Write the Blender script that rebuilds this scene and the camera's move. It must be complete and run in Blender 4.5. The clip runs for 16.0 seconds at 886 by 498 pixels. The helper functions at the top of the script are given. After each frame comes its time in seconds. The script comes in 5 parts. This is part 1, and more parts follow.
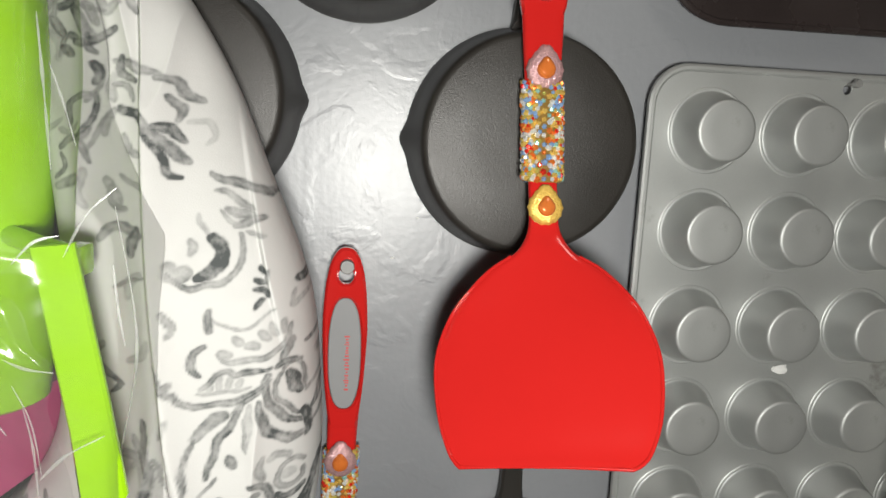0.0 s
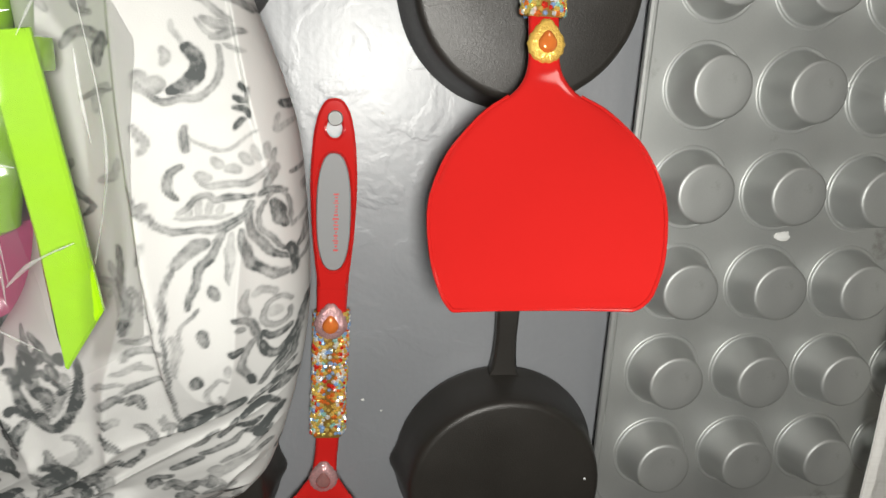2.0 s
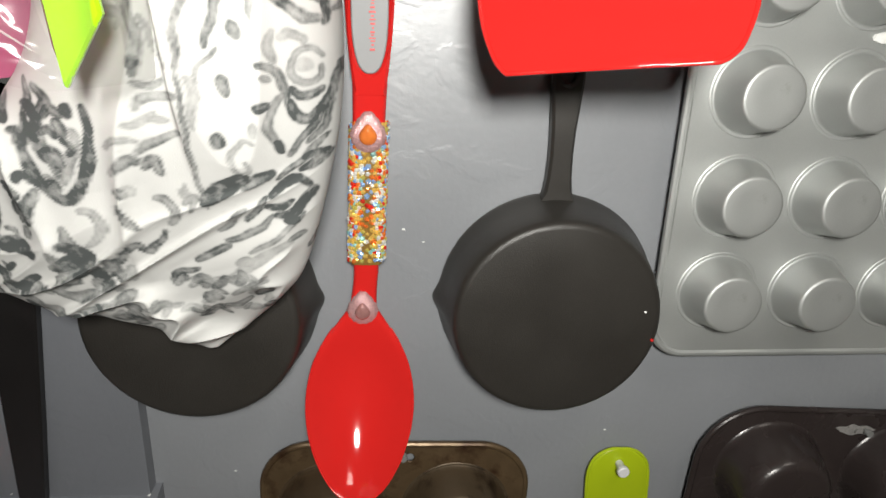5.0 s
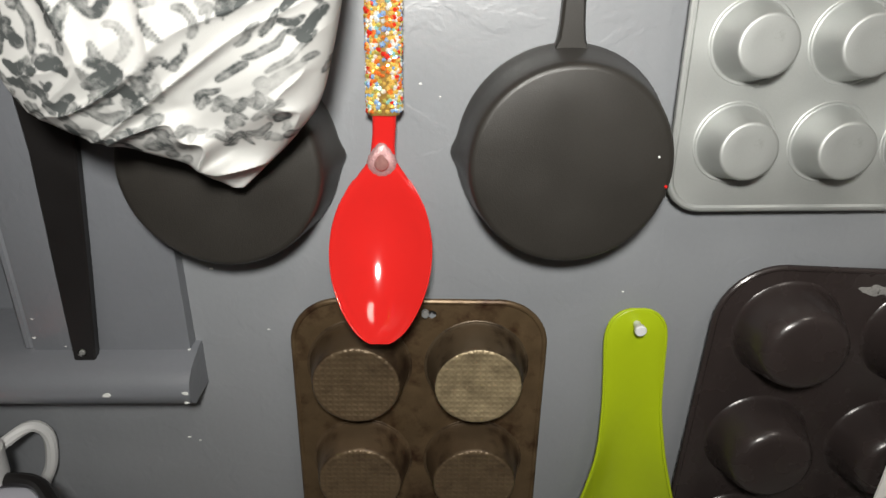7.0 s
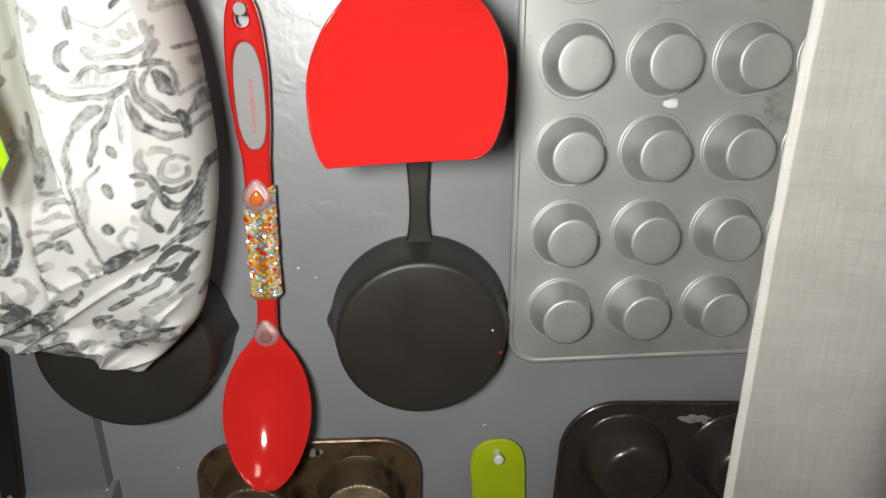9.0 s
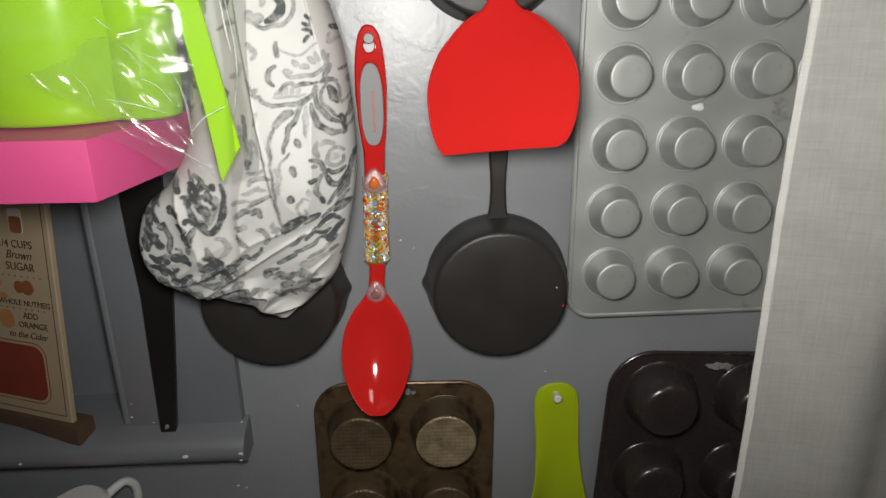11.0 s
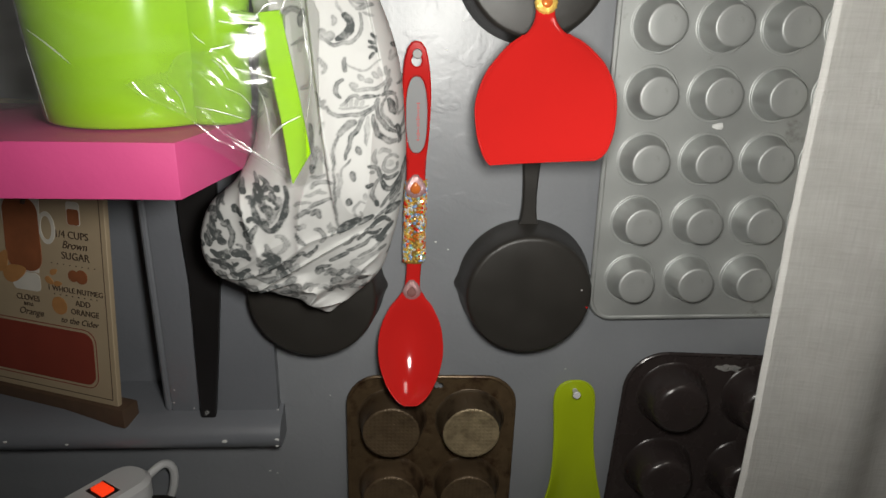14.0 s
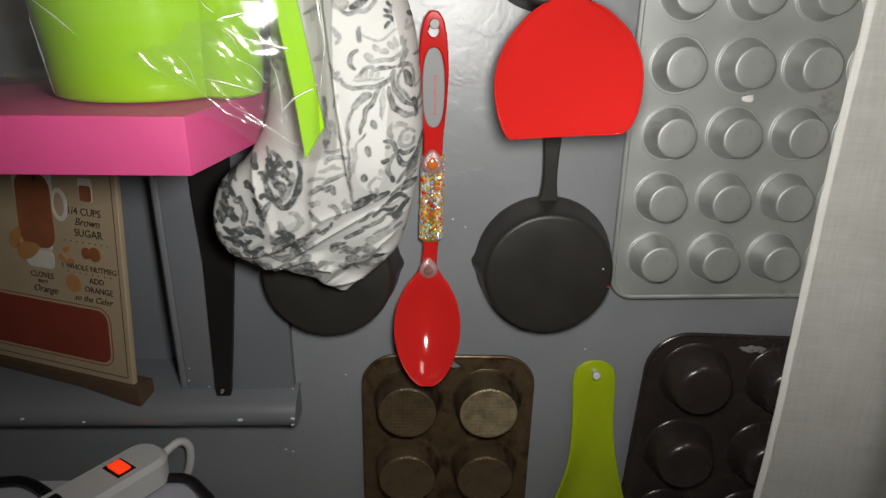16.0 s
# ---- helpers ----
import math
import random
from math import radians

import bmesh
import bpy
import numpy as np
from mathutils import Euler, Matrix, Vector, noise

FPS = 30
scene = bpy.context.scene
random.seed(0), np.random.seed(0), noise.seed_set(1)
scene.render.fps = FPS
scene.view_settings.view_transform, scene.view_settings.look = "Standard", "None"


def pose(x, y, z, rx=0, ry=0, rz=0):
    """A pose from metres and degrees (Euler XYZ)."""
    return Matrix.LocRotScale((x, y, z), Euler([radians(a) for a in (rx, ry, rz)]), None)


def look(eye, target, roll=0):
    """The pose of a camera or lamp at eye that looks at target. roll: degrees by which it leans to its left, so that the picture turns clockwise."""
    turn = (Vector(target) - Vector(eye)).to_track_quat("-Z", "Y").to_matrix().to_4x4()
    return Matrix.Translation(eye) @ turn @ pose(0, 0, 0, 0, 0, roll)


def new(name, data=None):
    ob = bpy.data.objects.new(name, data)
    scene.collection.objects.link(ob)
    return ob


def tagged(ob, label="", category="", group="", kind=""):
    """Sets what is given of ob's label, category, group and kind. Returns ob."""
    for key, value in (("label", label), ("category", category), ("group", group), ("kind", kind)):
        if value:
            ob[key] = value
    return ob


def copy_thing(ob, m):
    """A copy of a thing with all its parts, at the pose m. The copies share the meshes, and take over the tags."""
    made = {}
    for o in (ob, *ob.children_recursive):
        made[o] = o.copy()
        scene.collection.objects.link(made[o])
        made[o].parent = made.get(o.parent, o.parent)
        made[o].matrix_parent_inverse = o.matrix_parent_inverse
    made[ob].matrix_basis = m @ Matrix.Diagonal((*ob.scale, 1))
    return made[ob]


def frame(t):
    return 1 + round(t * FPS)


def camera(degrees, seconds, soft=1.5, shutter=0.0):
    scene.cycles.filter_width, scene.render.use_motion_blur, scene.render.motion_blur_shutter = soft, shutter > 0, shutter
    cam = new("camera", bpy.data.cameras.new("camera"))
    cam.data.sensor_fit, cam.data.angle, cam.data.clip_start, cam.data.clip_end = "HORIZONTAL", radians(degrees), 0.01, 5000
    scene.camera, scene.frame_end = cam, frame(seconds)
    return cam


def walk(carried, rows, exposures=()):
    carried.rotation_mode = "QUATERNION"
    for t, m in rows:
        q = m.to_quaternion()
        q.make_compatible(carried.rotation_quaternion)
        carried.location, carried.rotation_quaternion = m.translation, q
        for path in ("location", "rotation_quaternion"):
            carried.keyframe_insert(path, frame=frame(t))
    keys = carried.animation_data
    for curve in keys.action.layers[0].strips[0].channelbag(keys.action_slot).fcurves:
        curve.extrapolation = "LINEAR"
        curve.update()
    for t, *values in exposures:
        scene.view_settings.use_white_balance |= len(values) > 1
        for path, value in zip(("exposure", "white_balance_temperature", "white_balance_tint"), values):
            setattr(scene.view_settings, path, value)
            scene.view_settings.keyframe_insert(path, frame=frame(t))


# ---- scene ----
cam = camera(66.4, 16.0, soft=1.5)
PATH = [
    (0, (-0.201, -0.405, 1.49), (0.037, 1.553, 1.158), 2.8),
    (0.5, (-0.197, -0.404, 1.462), (0.053, 1.539, 1.058), 2.7),
    (1, (-0.194, -0.406, 1.455), (0.051, 1.524, 0.99), 2.5),
    (1.5, (-0.198, -0.402, 1.446), (0.051, 1.526, 0.977), 2.7),
    (2, (-0.198, -0.398, 1.443), (0.065, 1.515, 0.922), 3.2),
    (2.5, (-0.2, -0.396, 1.438), (0.068, 1.51, 0.895), 3.6),
    (3, (-0.202, -0.398, 1.437), (0.072, 1.505, 0.886), 3.6),
    (3.5, (-0.202, -0.394, 1.43), (0.058, 1.503, 0.851), 3.9),
    (4, (-0.199, -0.386, 1.407), (-0.003, 1.502, 0.779), 2.9),
    (4.5, (-0.197, -0.385, 1.387), (-0.03, 1.509, 0.768), 2.2),
    (5, (-0.197, -0.384, 1.362), (-0.046, 1.487, 0.673), 2.2),
    (7.5, (-0.165, -0.424, 1.305), (-0.156, 1.405, 0.497), -0.0),
    (8, (-0.149, -0.405, 1.32), (-0.04, 1.42, 0.508), -0.3),
    (8.5, (-0.149, -0.413, 1.375), (-0.013, 1.462, 0.692), -1.3),
    (9, (-0.113, -0.464, 1.423), (0.004, 1.401, 0.708), -0.1),
    (9.5, (-0.104, -0.522, 1.433), (-0.161, 1.34, 0.707), -1.2),
    (12, (-0.213, -0.599, 1.45), (-0.058, 1.287, 0.802), 0.1),
    (12.5, (-0.215, -0.603, 1.457), (-0.084, 1.286, 0.813), 1.8),
    (13, (-0.213, -0.613, 1.452), (-0.081, 1.262, 0.769), 1.3),
    (13.5, (-0.218, -0.626, 1.452), (-0.12, 1.249, 0.763), 1.0),
    (14, (-0.214, -0.63, 1.451), (-0.121, 1.251, 0.778), 1.0),
    (14.5, (-0.207, -0.629, 1.452), (-0.102, 1.239, 0.744), 1.1),
    (15, (-0.215, -0.625, 1.448), (-0.12, 1.242, 0.736), 1.4),
    (15.5, (-0.214, -0.624, 1.449), (-0.125, 1.247, 0.748), 1.3),
    (16, (-0.215, -0.615, 1.446), (-0.168, 1.244, 0.709), 0.6),
]
EXPOSURES = [(0, -0.04), (2, 0.04), (3, 0.02), (4, 0.18), (4.5, 0.3), (5, 0.6), (6.2, 0.8), (7.5, 1.0), (8, 0.95), (8.5, 0.52), (9, 0.33), (9.5, 0.13), (12, -0.15), (16, -0.12)]
walk(cam, [(t, look(eye, target, roll)) for t, eye, target, roll in PATH], EXPOSURES)

# ---- light: the filming phone's lamp, near the middle of the walk, and a dim ceiling light ----
world = bpy.data.worlds.new("world")
world.use_nodes = True
world.node_tree.nodes["Background"].inputs[0].default_value = (0.5, 0.55, 0.6, 1)
world.node_tree.nodes["Background"].inputs[1].default_value = 0.03
scene.world = world


def lamp(name, kind, where, power, size, colour):
    data = bpy.data.lights.new(name, kind)
    data.energy, data.color = power, colour
    if kind == "SPOT":
        data.shadow_soft_size = size
    else:
        data.size = size
    ob = new(name, data)
    ob.location = where
    return ob


phone = lamp("phone_lamp", "SPOT", (-0.183, -0.52, 1.445), 12.2, 0.034, (1.0, 0.985, 0.925))
phone.matrix_basis = look((-0.183, -0.52, 1.445), (-0.135, 0.0, 1.52))
phone.data.spot_size, phone.data.spot_blend = radians(162), 0.85
lamp("ceiling_lamp", "AREA", (0.25, -0.75, 2.36), 2.2, 0.3, (1.0, 0.93, 0.84))

# ---- materials ----


def material(name, colour, rough=0.5, metal=0.0, vary=0.12, scale=40.0, grain=0.0, grain_scale=900.0, bump=0.0, bump_scale=120.0, coat=0.0, second=None, amount=0.0, spots=12.0):
    """Paint, metal or plastic with variation at two scales, stains of a second colour, and fine relief."""
    m = bpy.data.materials.new(name)
    m.use_nodes = True
    n, l = m.node_tree.nodes, m.node_tree.links
    b = n["Principled BSDF"]
    tc = n.new("ShaderNodeTexCoord")
    big = n.new("ShaderNodeTexNoise")
    big.inputs["Scale"].default_value, big.inputs["Detail"].default_value = scale, 5
    l.new(tc.outputs["Object"], big.inputs["Vector"])
    fine = n.new("ShaderNodeTexNoise")
    fine.inputs["Scale"].default_value, fine.inputs["Detail"].default_value = grain_scale, 2
    l.new(tc.outputs["Object"], fine.inputs["Vector"])
    add = n.new("ShaderNodeMath")
    add.operation = "MULTIPLY_ADD"
    add.inputs[1].default_value = grain
    l.new(fine.outputs["Fac"], add.inputs[0])
    mul = n.new("ShaderNodeMath")
    mul.operation = "MULTIPLY"
    mul.inputs[1].default_value = vary * 2
    l.new(big.outputs["Fac"], mul.inputs[0])
    l.new(mul.outputs[0], add.inputs[2])
    val = n.new("ShaderNodeMath")
    val.operation = "ADD"
    val.inputs[1].default_value = 1 - vary - grain / 2
    l.new(add.outputs[0], val.inputs[0])
    hsv = n.new("ShaderNodeHueSaturation")
    hsv.inputs["Color"].default_value = (*colour, 1)
    l.new(val.outputs[0], hsv.inputs["Value"])
    out = hsv.outputs["Color"]
    if second:
        st = n.new("ShaderNodeTexNoise")
        st.inputs["Scale"].default_value, st.inputs["Detail"].default_value, st.inputs["Roughness"].default_value = spots, 8, 0.65
        l.new(tc.outputs["Object"], st.inputs["Vector"])
        ramp = n.new("ShaderNodeValToRGB")
        ramp.color_ramp.elements[0].position, ramp.color_ramp.elements[1].position = 0.62 - amount, 0.72 - amount * 0.6
        l.new(st.outputs["Fac"], ramp.inputs[0])
        mix = n.new("ShaderNodeMixRGB")
        mix.inputs[2].default_value = (*second, 1)
        l.new(ramp.outputs[0], mix.inputs[0])
        l.new(out, mix.inputs[1])
        out = mix.outputs[0]
    l.new(out, b.inputs["Base Color"])
    b.inputs["Metallic"].default_value = metal
    rr = n.new("ShaderNodeMath")
    rr.operation = "MULTIPLY_ADD"
    rr.inputs[1].default_value, rr.inputs[2].default_value = 0.16, rough - 0.08
    l.new(big.outputs["Fac"], rr.inputs[0])
    l.new(rr.outputs[0], b.inputs["Roughness"])
    b.inputs["Coat Weight"].default_value = coat
    b.inputs["Coat Roughness"].default_value = 0.08
    if bump:
        rough_noise = n.new("ShaderNodeTexNoise")
        rough_noise.inputs["Scale"].default_value, rough_noise.inputs["Detail"].default_value = bump_scale, 4
        l.new(tc.outputs["Object"], rough_noise.inputs["Vector"])
        bp = n.new("ShaderNodeBump")
        bp.inputs["Strength"].default_value, bp.inputs["Distance"].default_value = bump, 0.002
        l.new(rough_noise.outputs["Fac"], bp.inputs["Height"])
        l.new(bp.outputs[0], b.inputs["Normal"])
    return m


def wall_paint(name, colour):
    """Glossy grey paint over an uneven, rolled and scraped wall."""
    m = material(name, colour, rough=0.4, vary=0.1, scale=9, grain=0.08, grain_scale=260)
    n, l = m.node_tree.nodes, m.node_tree.links
    b = n["Principled BSDF"]
    tc = n.new("ShaderNodeTexCoord")
    b.inputs["Specular IOR Level"].default_value = 1.0
    roll = n.new("ShaderNodeTexNoise")
    roll.inputs["Scale"].default_value, roll.inputs["Detail"].default_value = 230, 3
    scrape = n.new("ShaderNodeTexNoise")
    scrape.inputs["Scale"].default_value, scrape.inputs["Detail"].default_value, scrape.inputs["Distortion"].default_value = 26, 4, 0.6
    fleck = n.new("ShaderNodeTexVoronoi")
    fleck.inputs["Scale"].default_value = 55
    for tex in (roll, scrape, fleck):
        l.new(tc.outputs["Object"], tex.inputs["Vector"])
    step = n.new("ShaderNodeValToRGB")
    step.color_ramp.elements[0].position, step.color_ramp.elements[1].position = 0.5, 0.56
    l.new(scrape.outputs["Fac"], step.inputs[0])
    b1 = n.new("ShaderNodeBump")
    b1.inputs["Strength"].default_value, b1.inputs["Distance"].default_value = 0.13, 0.001
    l.new(roll.outputs["Fac"], b1.inputs["Height"])
    b2 = n.new("ShaderNodeBump")
    b2.inputs["Strength"].default_value, b2.inputs["Distance"].default_value = 0.14, 0.0008
    l.new(step.outputs[0], b2.inputs["Height"])
    l.new(b1.outputs[0], b2.inputs["Normal"])
    # upright brush marks
    drawn = n.new("ShaderNodeMapping")
    drawn.inputs["Scale"].default_value = (150, 150, 7)
    l.new(tc.outputs["Object"], drawn.inputs["Vector"])
    marks = n.new("ShaderNodeTexNoise")
    marks.inputs["Scale"].default_value, marks.inputs["Detail"].default_value = 1.0, 3
    l.new(drawn.outputs[0], marks.inputs["Vector"])
    b3 = n.new("ShaderNodeBump")
    b3.inputs["Strength"].default_value, b3.inputs["Distance"].default_value = 0.12, 0.0008
    l.new(marks.outputs["Fac"], b3.inputs["Height"])
    l.new(b2.outputs[0], b3.inputs["Normal"])
    l.new(b3.outputs[0], b.inputs["Normal"])
    return m


def scroll_cloth():
    """White cotton printed with grey watercolour scrolls; the mesh carries the brush strokes as its "print" values."""
    m = bpy.data.materials.new("scroll_print_cotton")
    m.use_nodes = True
    n, l = m.node_tree.nodes, m.node_tree.links
    b = n["Principled BSDF"]
    tc = n.new("ShaderNodeTexCoord")
    at = n.new("ShaderNodeAttribute")
    at.attribute_name = "print"

    def cloud(scale, detail):
        k = n.new("ShaderNodeTexNoise")
        k.inputs["Scale"].default_value, k.inputs["Detail"].default_value = scale, detail
        l.new(tc.outputs["Object"], k.inputs["Vector"])
        return k.outputs["Fac"]

    def maths(op, a, c, third=None):
        k = n.new("ShaderNodeMath")
        k.operation = op
        for i, v in enumerate((a, c, third)):
            if v is None:
                continue
            if isinstance(v, (int, float)):
                k.inputs[i].default_value = v
            else:
                l.new(v, k.inputs[i])
        return k.outputs[0]

    # pigment pools unevenly inside the strokes
    pool = maths("MULTIPLY_ADD", cloud(190, 4), 1.9, 0.05)
    wash = maths("MULTIPLY_ADD", cloud(55, 3), 0.9, 0.55)
    ink = maths("MULTIPLY", maths("MULTIPLY", at.outputs["Fac"], pool), wash)
    stain = maths("MULTIPLY", maths("MAXIMUM", maths("SUBTRACT", cloud(42, 3), 0.55), 0.0), 0.35)
    fac = maths("MINIMUM", maths("ADD", ink, stain), 0.97)
    mix = n.new("ShaderNodeMixRGB")
    mix.inputs[1].default_value, mix.inputs[2].default_value = (0.51, 0.507, 0.494, 1), (0.05, 0.056, 0.056, 1)
    l.new(fac, mix.inputs[0])
    l.new(mix.outputs[0], b.inputs["Base Color"])
    b.inputs["Roughness"].default_value = 0.75
    b.inputs["Specular IOR Level"].default_value = 0.25
    bp = n.new("ShaderNodeBump")
    bp.inputs["Strength"].default_value, bp.inputs["Distance"].default_value = 0.24, 0.003
    l.new(maths("MULTIPLY_ADD", cloud(1500, 1), 0.1, cloud(40, 3)), bp.inputs["Height"])
    l.new(bp.outputs[0], b.inputs["Normal"])
    return m


def linen():
    """Loosely woven off-white linen with uneven threads."""
    m = bpy.data.materials.new("linen")
    m.use_nodes = True
    n, l = m.node_tree.nodes, m.node_tree.links
    b = n["Principled BSDF"]
    tc = n.new("ShaderNodeTexCoord")
    heights = []
    for sx, sz in ((30.0, 430.0), (430.0, 26.0), (14.0, 38.0)):
        mp = n.new("ShaderNodeMapping")
        mp.inputs["Scale"].default_value = (sx, 1, sz)
        l.new(tc.outputs["Object"], mp.inputs["Vector"])
        tex = n.new("ShaderNodeTexNoise")
        tex.inputs["Scale"].default_value, tex.inputs["Detail"].default_value = 1.0, 3
        l.new(mp.outputs[0], tex.inputs["Vector"])
        heights.append(tex.outputs["Fac"])
    add = n.new("ShaderNodeMath")
    add.operation = "ADD"
    l.new(heights[0], add.inputs[0])
    l.new(heights[1], add.inputs[1])
    both = n.new("ShaderNodeMath")
    both.operation = "ADD"
    l.new(add.outputs[0], both.inputs[0])
    l.new(heights[2], both.inputs[1])
    ramp = n.new("ShaderNodeValToRGB")
    ramp.color_ramp.elements[0].position, ramp.color_ramp.elements[1].position = 0.3, 0.75
    ramp.color_ramp.elements[0].color, ramp.color_ramp.elements[1].color = (0.71, 0.695, 0.66, 1), (0.93, 0.92, 0.895, 1)
    third = n.new("ShaderNodeMath")
    third.operation = "DIVIDE"
    third.inputs[1].default_value = 3.0
    l.new(both.outputs[0], third.inputs[0])
    l.new(third.outputs[0], ramp.inputs[0])
    l.new(ramp.outputs[0], b.inputs["Base Color"])
    b.inputs["Roughness"].default_value = 0.85
    bp = n.new("ShaderNodeBump")
    bp.inputs["Strength"].default_value, bp.inputs["Distance"].default_value = 0.34, 0.001
    l.new(both.outputs[0], bp.inputs["Height"])
    l.new(bp.outputs[0], b.inputs["Normal"])
    return m


def clear_film(name, veil, lift_by, passes=0.93, rough=0.14):
    """Thin clear plastic: mostly see-through, a little milky, shiny at creases."""
    m = bpy.data.materials.new(name)
    m.use_nodes = True
    n, l = m.node_tree.nodes, m.node_tree.links
    n.remove(n["Principled BSDF"])
    see = n.new("ShaderNodeBsdfTransparent")
    see.inputs[0].default_value = (passes, passes, passes, 1)
    gloss = n.new("ShaderNodeBsdfGlossy")
    gloss.inputs["Roughness"].default_value = rough
    fres = n.new("ShaderNodeFresnel")
    fres.inputs["IOR"].default_value = 1.45
    lift = n.new("ShaderNodeMath")
    lift.operation = "MULTIPLY_ADD"
    lift.inputs[1].default_value, lift.inputs[2].default_value = 0.35, lift_by
    l.new(fres.outputs[0], lift.inputs[0])
    tc = n.new("ShaderNodeTexCoord")
    tex = n.new("ShaderNodeTexNoise")
    tex.inputs["Scale"].default_value, tex.inputs["Detail"].default_value, tex.inputs["Distortion"].default_value = 1.0, 2, 0.9
    turn = n.new("ShaderNodeMapping")
    turn.inputs["Rotation"].default_value, turn.inputs["Scale"].default_value = (0.3, 0.75, 0.2), (11, 16, 36)
    l.new(tc.outputs["Object"], turn.inputs["Vector"])
    l.new(turn.outputs[0], tex.inputs["Vector"])
    bp = n.new("ShaderNodeBump")
    bp.inputs["Strength"].default_value, bp.inputs["Distance"].default_value = 0.32, 0.008
    l.new(tex.outputs["Fac"], bp.inputs["Height"])
    l.new(bp.outputs[0], gloss.inputs["Normal"])
    mix = n.new("ShaderNodeMixShader")
    l.new(lift.outputs[0], mix.inputs[0])
    l.new(see.outputs[0], mix.inputs[1])
    l.new(gloss.outputs[0], mix.inputs[2])
    milk = n.new("ShaderNodeBsdfDiffuse")
    milk.inputs[0].default_value = (0.75, 0.76, 0.74, 1)
    cloudy = n.new("ShaderNodeMath")
    cloudy.operation = "MULTIPLY"
    cloudy.inputs[1].default_value = veil
    l.new(tex.outputs["Fac"], cloudy.inputs[0])
    both = n.new("ShaderNodeMixShader")
    l.new(cloudy.outputs[0], both.inputs[0])
    l.new(mix.outputs[0], both.inputs[1])
    l.new(milk.outputs[0], both.inputs[2])
    l.new(both.outputs[0], n["Material Output"].inputs[0])
    return m


def rhinestones():
    """Many small faceted stones in gold, orange, red, blue and clear."""
    m = bpy.data.materials.new("rhinestones")
    m.use_nodes = True
    n, l = m.node_tree.nodes, m.node_tree.links
    b = n["Principled BSDF"]
    geo = n.new("ShaderNodeNewGeometry")
    ramp = n.new("ShaderNodeValToRGB")
    ramp.color_ramp.interpolation = "CONSTANT"
    stops = ((0.0, (0.9, 0.62, 0.16)), (0.24, (0.95, 0.25, 0.05)), (0.38, (0.85, 0.05, 0.03)), (0.48, (0.35, 0.55, 0.9)), (0.62, (0.95, 0.95, 0.9)), (0.82, (0.65, 0.58, 0.15)), (0.92, (0.4, 0.75, 0.7)))
    el = ramp.color_ramp.elements
    el[0].position, el[0].color = 0.0, (*stops[0][1], 1)
    el[1].position, el[1].color = stops[1][0], (*stops[1][1], 1)
    for p, c in stops[2:]:
        e = el.new(p)
        e.color = (*c, 1)
    l.new(geo.outputs["Random Per Island"], ramp.inputs[0])
    l.new(ramp.outputs[0], b.inputs["Base Color"])
    b.inputs["Metallic"].default_value, b.inputs["Roughness"].default_value = 0.55, 0.12
    return m


